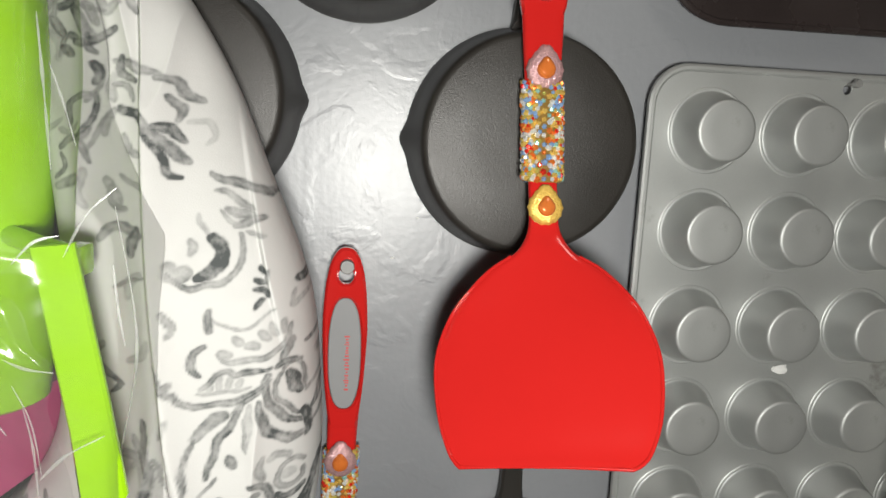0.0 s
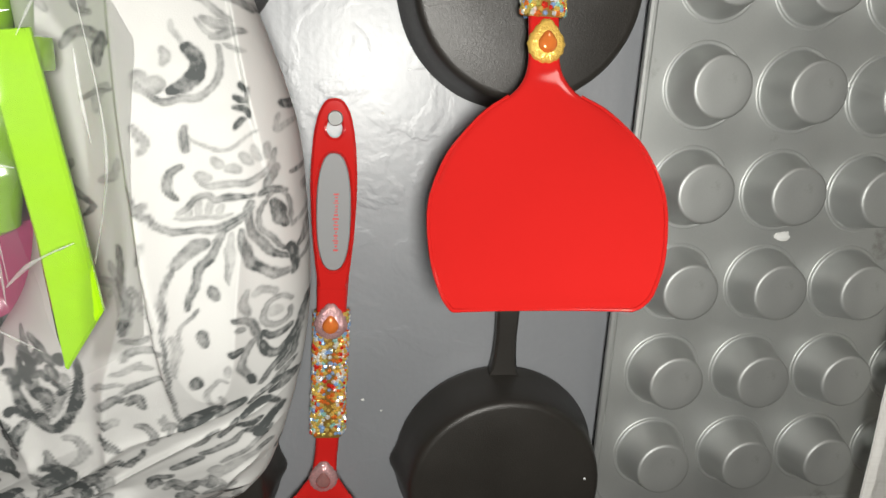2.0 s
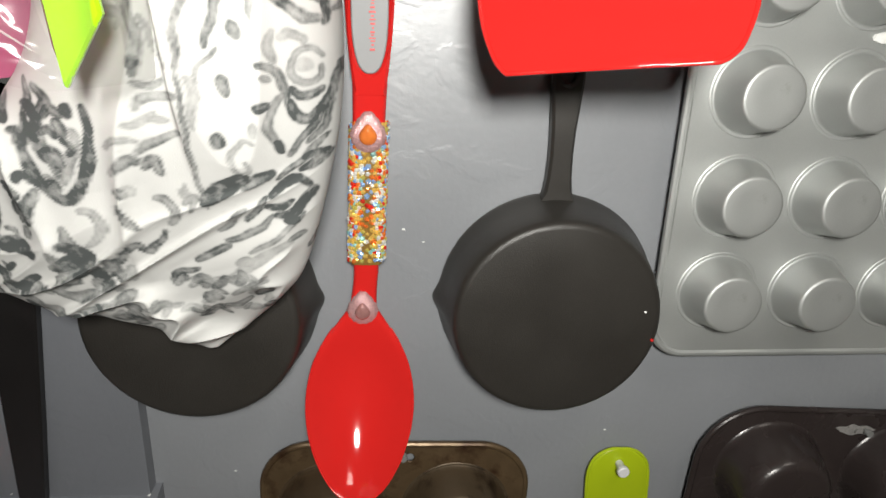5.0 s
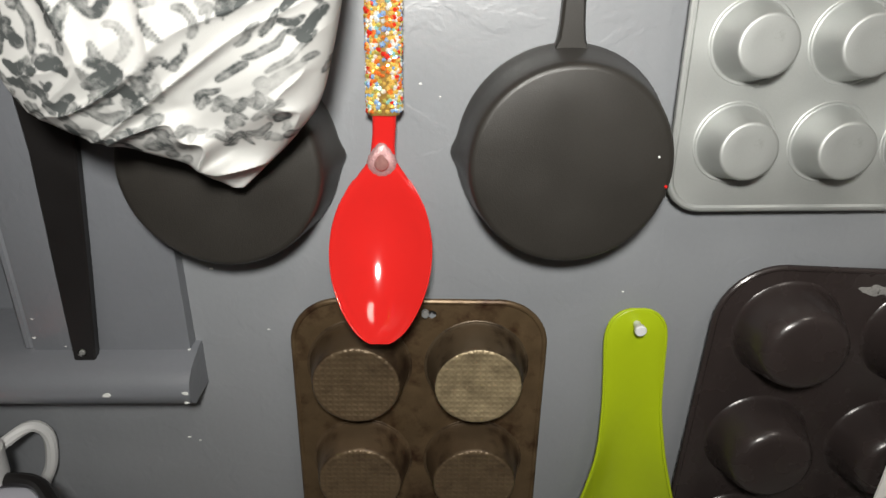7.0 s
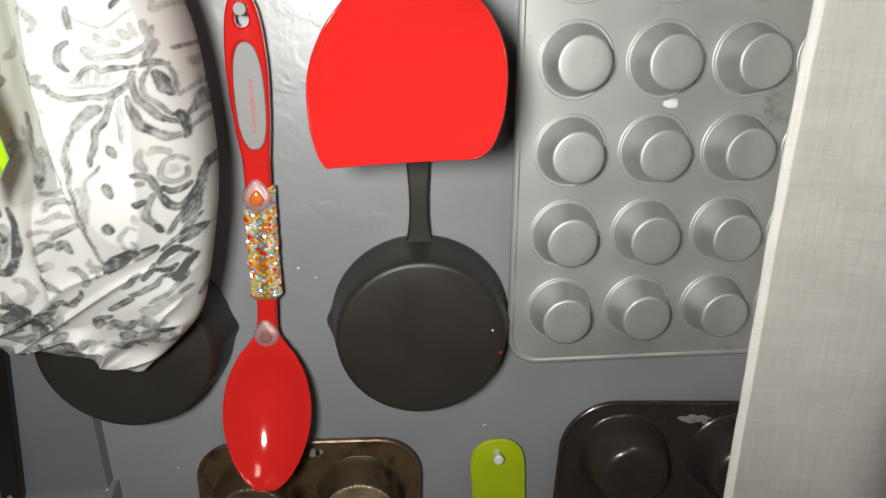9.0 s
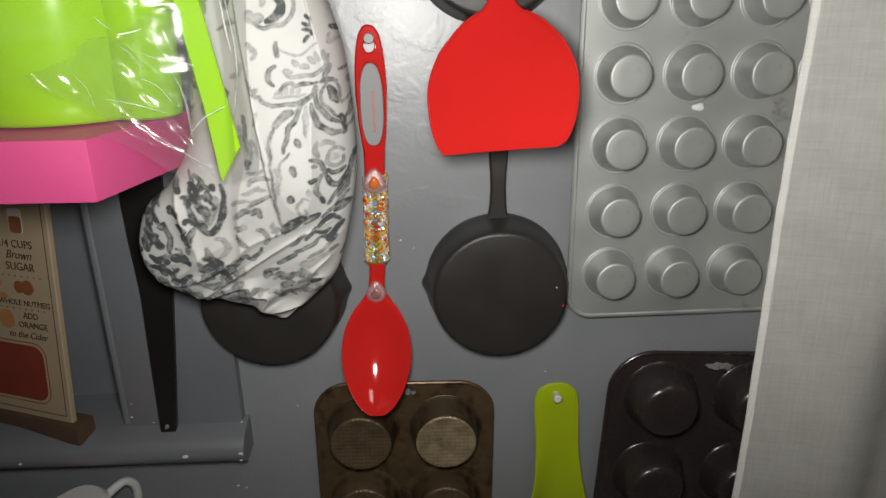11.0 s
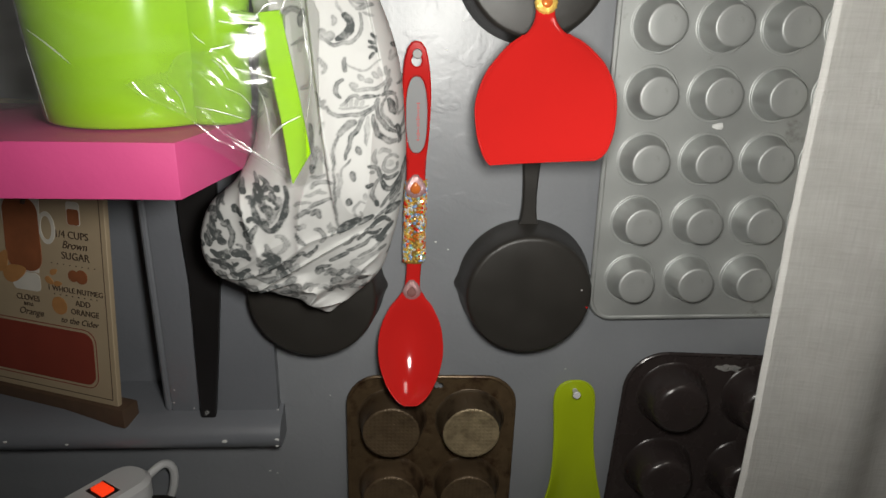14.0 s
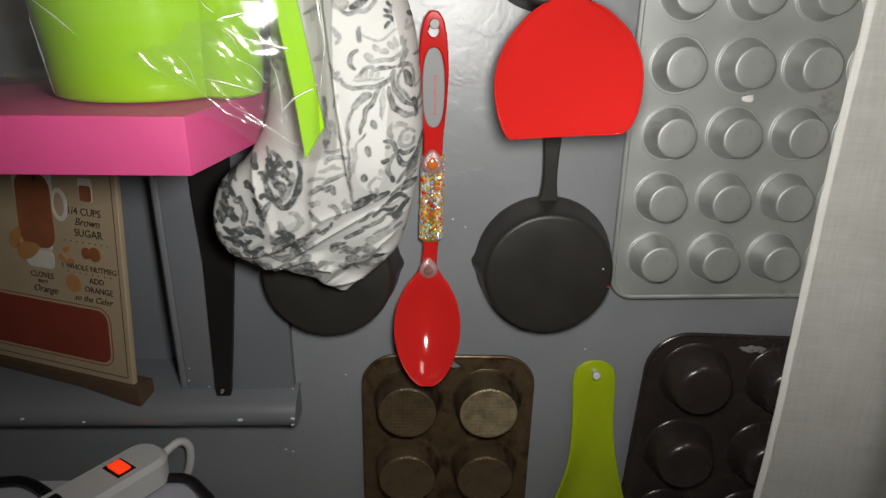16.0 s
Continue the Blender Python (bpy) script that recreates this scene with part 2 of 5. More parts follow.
def waffle_metal(name, colour, worn):
    """Old baking steel, browned, with a pressed waffle grid and a rubbed, paler bottom."""
    m = material(name, colour, rough=0.42, metal=0.45, vary=0.3, scale=55, grain=0.15, second=(0.03, 0.017, 0.01), amount=0.13, spots=38)
    n, l = m.node_tree.nodes, m.node_tree.links
    info = n.new("ShaderNodeObjectInfo")
    tint = n.new("ShaderNodeMath")
    tint.operation = "MULTIPLY_ADD"
    tint.inputs[1].default_value, tint.inputs[2].default_value = 0.95, 0.55
    l.new(info.outputs["Random"], tint.inputs[0])
    shade = n.new("ShaderNodeHueSaturation")
    b = n["Principled BSDF"]
    old = b.inputs["Base Color"].links[0].from_socket
    l.new(tint.outputs[0], shade.inputs["Value"])
    l.new(old, shade.inputs["Color"])
    tc = n.new("ShaderNodeTexCoord")
    sep = n.new("ShaderNodeSeparateXYZ")
    l.new(tc.outputs["Object"], sep.inputs[0])
    rub = n.new("ShaderNodeTexNoise")
    rub.inputs["Scale"].default_value, rub.inputs["Detail"].default_value = 90, 4
    l.new(tc.outputs["Object"], rub.inputs["Vector"])
    flat_part = n.new("ShaderNodeMath")
    flat_part.operation = "LESS_THAN"
    flat_part.inputs[1].default_value = -0.0263
    l.new(sep.outputs[1], flat_part.inputs[0])
    amount = n.new("ShaderNodeMath")
    amount.operation = "MULTIPLY"
    l.new(flat_part.outputs[0], amount.inputs[0])
    l.new(rub.outputs["Fac"], amount.inputs[1])
    wear = n.new("ShaderNodeMixRGB")
    wear.inputs[2].default_value = (*worn, 1)
    l.new(amount.outputs[0], wear.inputs[0])
    l.new(shade.outputs[0], wear.inputs[1])
    l.new(wear.outputs[0], b.inputs["Base Color"])
    prod = None
    for i in (0, 2):
        k = n.new("ShaderNodeMath")
        k.operation = "MULTIPLY"
        k.inputs[1].default_value = 2 * math.pi / 0.0042
        l.new(sep.outputs[i], k.inputs[0])
        s = n.new("ShaderNodeMath")
        s.operation = "SINE"
        l.new(k.outputs[0], s.inputs[0])
        if prod is None:
            prod = s.outputs[0]
        else:
            p = n.new("ShaderNodeMath")
            p.operation = "MAXIMUM"
            l.new(prod, p.inputs[0])
            l.new(s.outputs[0], p.inputs[1])
            prod = p.outputs[0]
    bp = n.new("ShaderNodeBump")
    bp.inputs["Strength"].default_value, bp.inputs["Distance"].default_value = 0.28, 0.0007
    pressed = n.new("ShaderNodeMath")
    pressed.operation = "MULTIPLY"
    l.new(prod, pressed.inputs[0])
    l.new(flat_part.outputs[0], pressed.inputs[1])
    l.new(pressed.outputs[0], bp.inputs["Height"])
    l.new(bp.outputs[0], n["Principled BSDF"].inputs["Normal"])
    return m


def glow(name, colour, power):
    m = bpy.data.materials.new(name)
    m.use_nodes = True
    b = m.node_tree.nodes["Principled BSDF"]
    b.inputs["Base Color"].default_value = (*colour, 1)
    b.inputs["Emission Color"].default_value = (*colour, 1)
    b.inputs["Emission Strength"].default_value = power
    b.inputs["Roughness"].default_value = 0.2
    return m


GREY = wall_paint("grey_wall_paint", (0.215, 0.223, 0.238))
# same grey as the wall, its colour darkened for the lamp's fall-off
GREY_DIM = wall_paint("grey_wall_paint_dimmed", (0.15, 0.157, 0.174))
ROOM = material("room_paint", (0.4, 0.39, 0.37), 0.6, scale=5)
BOARDS = material("floor_wood", (0.22, 0.14, 0.08), 0.5, scale=12, vary=0.25)
IRON = material("cast_iron", (0.0255, 0.023, 0.020), 0.41, metal=0.12, vary=0.22, scale=30, grain=0.4, grain_scale=1400, bump=0.13, bump_scale=1500)
SILVER = material("silver_tin", (0.47, 0.482, 0.472), 0.55, metal=0.8, vary=0.1, scale=20, grain=0.12, grain_scale=1800, second=(0.25, 0.24, 0.22), amount=-0.02, spots=16)
BLACKTIN = material("black_nonstick", (0.030, 0.023, 0.022), 0.27, metal=0.1, vary=0.25, scale=30, grain=0.2, bump=0.06, bump_scale=500)
BROWN = waffle_metal("browned_steel", (0.09, 0.06, 0.034), (0.17, 0.12, 0.07))
TAN = waffle_metal("rubbed_tan_steel", (0.14, 0.1, 0.06), (0.5, 0.4, 0.24))
BROWNEDGE = material("browned_steel_smooth", (0.12, 0.08, 0.043), 0.38, metal=0.5, vary=0.42, scale=60, grain=0.2, second=(0.04, 0.018, 0.009), amount=0.13, spots=32)
RED = material("red_melamine", (0.51, 0.016, 0.014), 0.08, vary=0.05, scale=15, grain=0.02)
REDDARK = material("red_lettering", (0.55, 0.06, 0.06), 0.5)
GREYPLASTIC = material("grey_rubber", (0.23, 0.235, 0.24), 0.55, vary=0.08, grain=0.05)
LIME = material("lime_plastic", (0.27, 0.53, 0.008), 0.15, vary=0.05, scale=12, grain=0.02, coat=0.4)
OLIVE = material("yellow_green_plastic", (0.33, 0.42, 0.008), 0.33, vary=0.07, scale=20, grain=0.03)
PINK = material("pink_paint", (0.5, 0.057, 0.185), 0.55, vary=0.08, scale=25, grain=0.05, bump=0.08, bump_scale=200)
BLACK = material("black_plastic", (0.008, 0.007, 0.007), 0.4, vary=0.2, grain=0.1)
WHITE = material("white_plastic", (0.6, 0.6, 0.6), 0.4, vary=0.05, grain=0.03)
LILAC = material("pale_enamel", (0.5, 0.5, 0.56), 0.35, vary=0.05)
STEEL = material("nail_steel", (0.2, 0.2, 0.195), 0.5, metal=0.2)
CHALK = material("white_undercoat", (0.7, 0.7, 0.68), 0.7, vary=0.1)
SLOT_PATCH = material("slot_patch_metal", (0.3, 0.29, 0.28), 0.45, metal=0.3, vary=0.4, scale=300, grain=0.4, grain_scale=900, second=(0.06, 0.055, 0.05), amount=0.05, spots=260)
OAK = material("stained_wood", (0.085, 0.05, 0.03), 0.6, vary=0.3, scale=90, grain=0.2)
PAPER = material("cream_print", (0.36, 0.28, 0.18), 0.7, vary=0.08, scale=30, grain=0.05)
INK = material("brown_ink", (0.06, 0.035, 0.022), 0.7)
RUST = material("rust_red_print", (0.20, 0.03, 0.016), 0.7, vary=0.15, scale=40)
CIDER = material("cider_brown_print", (0.22, 0.07, 0.025), 0.7, vary=0.4, scale=50)
PALE = material("pale_print", (0.55, 0.52, 0.46), 0.7)
ORANGE = material("orange_print", (0.38, 0.18, 0.06), 0.7, vary=0.2, scale=120)
GEMRIM = material("pink_glitter_resin", (0.75, 0.45, 0.45), 0.2, metal=0.3, vary=0.3, scale=700, grain=0.5, grain_scale=1500, bump=0.4, bump_scale=900)
GEMRIM2 = material("gold_glitter_resin", (0.85, 0.55, 0.12), 0.2, metal=0.4, vary=0.3, scale=700, grain=0.5, grain_scale=1500, bump=0.4, bump_scale=900)
GEM = material("orange_gem", (0.75, 0.2, 0.04), 0.08, metal=0.3, vary=0.3, scale=200, coat=1.0)
PINKGEM = material("clear_pink_gem", (0.6, 0.3, 0.28), 0.08, metal=0.3, vary=0.3, scale=300, coat=1.0)
GOLD = material("gold_backing", (0.24, 0.14, 0.03), 0.35, metal=0.4, vary=0.3, scale=500, grain=0.3)
for resin in (GEMRIM, PINKGEM):
    resin.node_tree.nodes["Principled BSDF"].inputs["Transmission Weight"].default_value = 0.45
STONES = rhinestones()
CLOTH = scroll_cloth()
LINEN = linen()
FILM = clear_film("clear_film", 0.055, 0.006)
CORNER = clear_film("pleated_film", 0.045, 0.015, 0.95)
# extra milk whitens these film folds in place of bright glints
GLINT_FOLD = clear_film("glint_white_film", 0.34, 0.1, 0.95, 0.22)
NEON = glow("red_switch_glow", (1.0, 0.05, 0.01), 0.8)

# ---- mesh helpers ----


def link_mesh(name, bm, mat, smooth=True, angle=35):
    bmesh.ops.recalc_face_normals(bm, faces=bm.faces)
    me = bpy.data.meshes.new(name)
    if smooth:
        for f in bm.faces:
            f.smooth = True
        for e in bm.edges:
            if len(e.link_faces) == 2 and e.calc_face_angle(0) > radians(angle):
                e.smooth = False
    bm.to_mesh(me)
    bm.free()
    me.materials.append(mat)
    return me


def part(name, bm, mat, parent=None, label="", smooth=True, angle=35):
    ob = new(name, link_mesh(name, bm, mat, smooth, angle))
    if parent:
        ob.parent = parent
    if label:
        ob["label"] = label
    return ob


def thing(name, label, category, where=(0, 0, 0), group="", turn=(0, 0, 0)):
    ob = new(name)
    ob.empty_display_size = 0.02
    ob.matrix_basis = pose(*where, *turn)
    return tagged(ob, label, category, group)


def box(bm, x0, x1, y0, y1, z0, z1, bevel=0.0):
    vs = [bm.verts.new((x, y, z)) for x in (x0, x1) for y in (y0, y1) for z in (z0, z1)]
    fs = [bm.faces.new([vs[i] for i in f]) for f in ((0, 1, 3, 2), (4, 6, 7, 5), (0, 4, 5, 1), (2, 3, 7, 6), (0, 2, 6, 4), (1, 5, 7, 3))]
    if bevel:
        es = list({e for f in fs for e in f.edges})
        bmesh.ops.bevel(bm, geom=es, offset=bevel, segments=2, affect="EDGES", profile=0.6)
    return bm


def lathe(bm, profile, seg=64, cx=0.0, cz=0.0, warp=None):
    """Turns (radius, y) round the y axis through (cx, cz)."""
    rings = []
    for r, y in profile:
        if r < 1e-6:
            rings.append([bm.verts.new((cx, y, cz))])
            continue
        ring = []
        for i in range(seg):
            a = 2 * math.pi * i / seg
            rr = warp(r, y, a) if warp else r
            ring.append(bm.verts.new((cx + rr * math.cos(a), y, cz + rr * math.sin(a))))
        rings.append(ring)
    for a, b in zip(rings, rings[1:]):
        for i in range(seg):
            j = (i + 1) % seg
            if len(a) == 1 and len(b) > 1:
                bm.faces.new((a[0], b[i], b[j]))
            elif len(b) == 1 and len(a) > 1:
                bm.faces.new((a[i], b[0], a[j]))
            elif len(a) > 1:
                bm.faces.new((a[i], b[i], b[j], a[j]))
    return bm


def upright(bm, profile, cx, cy, seg=64, warp=None):
    """Turns (radius, z) round the vertical through (cx, cy)."""
    tmp = bmesh.new()
    lathe(tmp, profile, seg, 0, 0, warp)
    me = bpy.data.meshes.new("tmp")
    tmp.to_mesh(me)
    tmp.free()
    me.transform(Matrix(((1, 0, 0, cx), (0, 0, 1, cy), (0, 1, 0, 0), (0, 0, 0, 1))))
    bm.from_mesh(me)
    bpy.data.meshes.remove(me)
    return bm


def rounded(x0, x1, z0, z1, r, seg=8):
    pts = []
    for cx, cz, a0 in ((x1 - r, z1 - r, 0), (x0 + r, z1 - r, 90), (x0 + r, z0 + r, 180), (x1 - r, z0 + r, 270)):
        for i in range(seg + 1):
            a = radians(a0 + 90 * i / seg)
            pts.append((cx + r * math.cos(a), cz + r * math.sin(a)))
    return pts


def oval(cx, cz, rx, rz, seg=32):
    return [(cx + rx * math.cos(2 * math.pi * i / seg), cz + rz * math.sin(2 * math.pi * i / seg)) for i in range(seg)]


def slab(bm, outline, holes, yf, yb, e=0.0006):
    """A plate in the x-z plane from yf (towards the room) to yb, with through holes and eased edges."""
    loops = [outline] + [h[::-1] for h in holes]
    caps = {0: [], 1: []}
    for pts in loops:
        k = len(pts)
        inner = []
        for i in range(k):
            a, b = Vector(pts[i - 1]), Vector(pts[(i + 1) % k])
            d = (b - a).normalized()
            inner.append((pts[i][0] - d.y * e, pts[i][1] + d.x * e))
        rows = []
        for src, y in ((inner, yf), (pts, yf + e), (pts, yb - e), (inner, yb)):
            rows.append([bm.verts.new((p[0], y, p[1])) for p in src])
        for ra, rb in zip(rows, rows[1:]):
            for i in range(k):
                j = (i + 1) % k
                bm.faces.new((ra[i], ra[j], rb[j], rb[i]))
        for side, row in ((0, rows[0]), (1, rows[3])):
            for i in range(k):
                caps[side].append(bm.edges.get((row[i], row[(i + 1) % k])))
    for side in (0, 1):
        bmesh.ops.triangle_fill(bm, use_beauty=True, use_dissolve=False, edges=caps[side])
    return bm


def loft(bm, rows, m=12, edge=0.5):
    """Rows of (x, y, z, half width, thickness, dish): a bent strip with rounded edges; dish sinks its middle."""
    rings = []
    for x, y, z, hw, t, dish, *rest in rows:
        slope = rest[0] if rest else 0.0
        ring = []
        for s in (1, -1):
            for i in range(m + 1) if s == 1 else range(m, -1, -1):
                u = -1 + 2 * i / m
                lip = max(0.0, 1 - abs(u) ** 6) ** edge
                sink = dish * (1 - u * u)
                ring.append(bm.verts.new((x + u * hw, y + sink - slope * u * hw - s * t / 2 * (0.15 + 0.85 * lip), z + 0.42 * slope * u * hw)))
        rings.append(ring)
    for a, b in zip(rings, rings[1:]):
        k = len(a)
        for i in range(k):
            j = (i + 1) % k
            bm.faces.new((a[i], a[j], b[j], b[i]))
    bm.faces.new(rings[0])
    bm.faces.new(rings[-1][::-1])
    return bm


def spread(keys, n):
    """Smooth rows between keyed ones (Catmull-Rom)."""
    out = []
    for i in range(len(keys) - 1):
        p0, p1, p2, p3 = keys[max(i - 1, 0)], keys[i], keys[i + 1], keys[min(i + 2, len(keys) - 1)]
        for k in range(n):
            t = k / n
            out.append(tuple(0.5 * (2 * b + (c - a) * t + (2 * a - 5 * b + 4 * c - d) * t * t + (3 * b - a - 3 * c + d) * t ** 3) for a, b, c, d in zip(p0, p1, p2, p3)))
    out.append(tuple(keys[-1]))
    return out


def tube(bm, pts, r, seg=8, closed=False):
    k = len(pts)
    pts = [Vector(p) for p in pts]
    rings = []
    for i, p in enumerate(pts):
        a = pts[i - 1] if closed or i > 0 else p
        b = pts[(i + 1) % k] if closed or i < k - 1 else p
        d = (b - a).normalized()
        side = d.cross(Vector((0, 1, 0)))
        if side.length < 0.05:
            side = d.cross(Vector((1, 0, 0)))
        side.normalize()
        up = side.cross(d).normalized()
        rings.append([bm.verts.new(p + r * (math.cos(2 * math.pi * j / seg) * side + math.sin(2 * math.pi * j / seg) * up)) for j in range(seg)])
    for i in range(k if closed else k - 1):
        a, b = rings[i], rings[(i + 1) % k]
        for j in range(seg):
            h = (j + 1) % seg
            bm.faces.new((a[j], a[h], b[h], b[j]))
    if not closed:
        bm.faces.new(rings[0])
        bm.faces.new(rings[-1][::-1])
    return bm


def lettering(name, text, size, where, mat, parent, turn=(90, 0, 0), depth=0.0002, shear=0.0):
    cu = bpy.data.curves.new(name, "FONT")
    cu.body, cu.size, cu.align_x, cu.extrude, cu.shear, cu.resolution_u = text, size, "CENTER", depth, shear, 3
    tmp = bpy.data.objects.new("tmp", cu)
    me = bpy.data.meshes.new_from_object(tmp)
    bpy.data.objects.remove(tmp)
    bpy.data.curves.remove(cu)
    me.name = name
    me.materials.clear()
    me.materials.append(mat)
    ob = new(name, me)
    ob.parent = parent
    ob.matrix_basis = pose(*where, *turn)
    return ob


# ---- the place: wall with a painted-over window, its casing and sill, and a plain room round it ----
bm = bmesh.new()
slab(bm, [(-1.6, 0.0), (1.2, 0.0), (1.2, 2.4), (-1.6, 2.4)], [[(-1.1, 1.034), (-0.455, 1.034), (-0.455, 2.0), (-1.1, 2.0)]], 0.0, 0.12, 0.0003)
wall = tagged(part("wall_north", bm, GREY), "glossy grey painted wall with scraped patches", "wall", kind="structure")
bm = box(bmesh.new(), -1.1, -0.455, 0.045, 0.06, 1.034, 2.0)
tagged(part("window_1", bm, GREY_DIM), "window boarded over and painted grey", "window", kind="structure")
bm = box(bmesh.new(), -0.463, -0.353, -0.011, 0.03, 1.049, 2.06, 0.002)
casing = tagged(part("trim", bm, GREY_DIM), "grey painted window casing board", "window trim", kind="structure")
bm = bmesh.new()
tube(bm, [(-0.4665, -0.006, 1.051), (-0.4665, -0.006, 1.5), (-0.4665, -0.006, 2.0)], 0.0045, 10)
part("bead", bm, GREY_DIM, casing)
bm = bmesh.new()
prof = [(0.044, 1.053), (-0.008, 1.051), (-0.026, 1.045), (-0.034, 1.038), (-0.0365, 1.030), (-0.034, 1.022), (-0.028, 1.017), (0.001, 1.016), (0.001, 1.0335), (0.044, 1.0335)]
ra = [bm.verts.new((-0.3485, y, z)) for y, z in prof]
rb = [bm.verts.new((-1.15, y, z)) for y, z in prof]
for i in range(len(prof)):
    j = (i + 1) % len(prof)
    bm.faces.new((ra[i], ra[j], rb[j], rb[i]))
bm.faces.new(ra), bm.faces.new(rb[::-1])
sill = tagged(part("window_sill", bm, GREY_DIM), "chipped grey painted window sill", "window sill", kind="structure")


def flake(name, x, y, z, s, parent, tilt=0.0):
    bm = bmesh.new()
    k = 7
    ring = []
    for i in range(k):
        a = 2 * math.pi * i / k
        r = 0.72 * s * random.uniform(0.35, 1.0)
        ring.append((r * 1.5 * math.cos(a), r * 0.8 * math.sin(a)))
    top = [bm.verts.new((x + a, y - 0.0005 - b * tilt, z + b)) for a, b in ring]
    low = [bm.verts.new((x + a * 1.1, y + 0.001 - b * tilt, z + b * 1.1)) for a, b in ring]
    bm.faces.new(top)
    for i in range(k):
        bm.faces.new((top[i], top[(i + 1) % k], low[(i + 1) % k], low[i]))
    return part(name, bm, CHALK, parent, smooth=False)


for x, y, z, s in ((-0.403, -0.0366, 1.030, 0.0035), (-0.349, -0.036, 1.031, 0.003), (-0.350, -0.034, 1.022, 0.002), (-0.56, -0.0366, 1.028, 0.002), (-0.62, -0.0366, 1.032, 0.002)):
    flake("paint_chip", x - 0.002, y, z, s, sill)
for x, z, s in ((-0.334, 1.108, 0.0018), (-0.3, 1.06, 0.001), (-0.183, 1.415, 0.0016), (-0.19, 1.233, 0.0014), (-0.178, 1.225, 0.001), (-0.168, 1.44, 0.0012), (-0.37, 0.965, 0.0014), (-0.362, 0.962, 0.001), (-0.05, 1.09, 0.001)):
    flake("paint_chip", x, 0.0, z, s, wall)
for x, z, s in ((-0.46, 1.06, 0.0014), (-0.458, 1.075, 0.001), (-0.354, 1.05, 0.0016), (-0.44, 1.053, 0.001)):
    flake("paint_chip", x, -0.011, z, s, casing)

bm = box(bmesh.new(), -1.6, 1.2, -2.2, 0.12, -0.1, 0.0)
tagged(part("floor", bm, BOARDS), "plain brown floor", "floor", kind="structure")
bm = box(bmesh.new(), -1.6, 1.2, -2.2, 0.12, 2.4, 2.5)
tagged(part("ceiling", bm, ROOM), "plain pale ceiling", "ceiling", kind="structure")
for nm, a in (("wall_west", (-1.7, -1.6, -2.2, 0.12)), ("wall_east", (1.2, 1.3, -2.2, 0.12)), ("wall_south", (-1.7, 1.3, -2.3, -2.2))):
    bm = box(bmesh.new(), *a, 0.0, 2.4)
    tagged(part(nm, bm, ROOM), "plain pale painted wall", "wall", kind="structure")
bm = box(bmesh.new(), -1.3, 0.9, -0.32, -0.002, 0.72, 0.76, 0.004)
tagged(part("counter", bm, ROOM), "plain counter under the hanging pans", "counter", kind="structure")

# ---- cast iron skillets, hung by the handle with their bottoms to the room ----


def spouts(r, y, a):
    if r < 0.058:
        return r
    near = max(0.0, min(1.0, (y + 0.034) / 0.026))
    off = min(abs(a), abs(a - 2 * math.pi), abs(a - math.pi))
    return r + 0.0036 * near * math.exp(-((off / 0.105) ** 2))


def skillet():
    ob = thing("skillet", "small black cast iron skillet hung bottom out", "skillet", group="skillets on the wall")
    bm = bmesh.new()
    prof = [(0.0, -0.041), (0.03, -0.041), (0.056, -0.041), (0.0583, -0.0405), (0.0598, -0.039), (0.0607, -0.036), (0.0618, -0.03), (0.0633, -0.02), (0.0648, -0.011), (0.0662, -0.006), (0.0666, -0.0035), (0.066, -0.002), (0.0635, -0.002), (0.062, -0.006), (0.0585, -0.034), (0.056, -0.0362), (0.0, -0.0365)]
    lathe(bm, prof, 144, 0, 0, spouts)
    part("pan_body", bm, IRON, ob)
    bm = bmesh.new()
    left = [(-0.0100, 0.0625), (-0.0082, 0.069), (-0.0071, 0.078), (-0.0066, 0.09), (-0.0070, 0.105), (-0.0082, 0.12), (-0.0092, 0.132), (-0.0088, 0.141), (-0.0062, 0.1475), (-0.0022, 0.1502)]
    outline = [(-x, z) for x, z in left] + [(x, z) for x, z in left[::-1]]
    drop = [(0.0042 * math.cos(a) * (1 - 0.25 * math.sin(a)), 0.137 + 0.0075 * math.sin(a)) for a in [2 * math.pi * i / 20 for i in range(20)]]
    slab(bm, outline, [drop], -0.0125, -0.0035, 0.0016)
    part("handle", bm, IRON, ob)
    return ob


sk = skillet()
sk.matrix_basis = pose(-0.1015, 0, 1.1915)
for x, z, lean in ((-0.111, 1.487, 0.0), (-0.3075, 1.189, 0.0), (-0.3035, 1.505, 0.0), (-0.205, 1.6165, 0.0)):
    copy_thing(sk, pose(x, 0, z, 0, lean, 0))


def pin(x, z, y0, length, head, r, mat, label):
    """A short pin or nail driven into the wall."""
    bm = bmesh.new()
    lathe(bm, [(0, y0 - length), (r * 0.9, y0 - length), (r, y0 - length + 0.0008), (r, y0 - length + head), (r * 0.45, y0 - length + head + 0.0006), (r * 0.4, 0.001), (0, 0.001)], 20, x, z)
    return tagged(part("wall_pin", bm, mat), label, "pin", "pins in the wall")


for x, z in ((-0.1015, 1.3305), (-0.111, 1.626), (-0.3075, 1.328), (-0.3035, 1.644), (-0.205, 1.7555)):
    pin(x, z, 0, 0.016, 0.003, 0.003, STEEL, "steel nail holding up a skillet")

# ---- baking tins ----


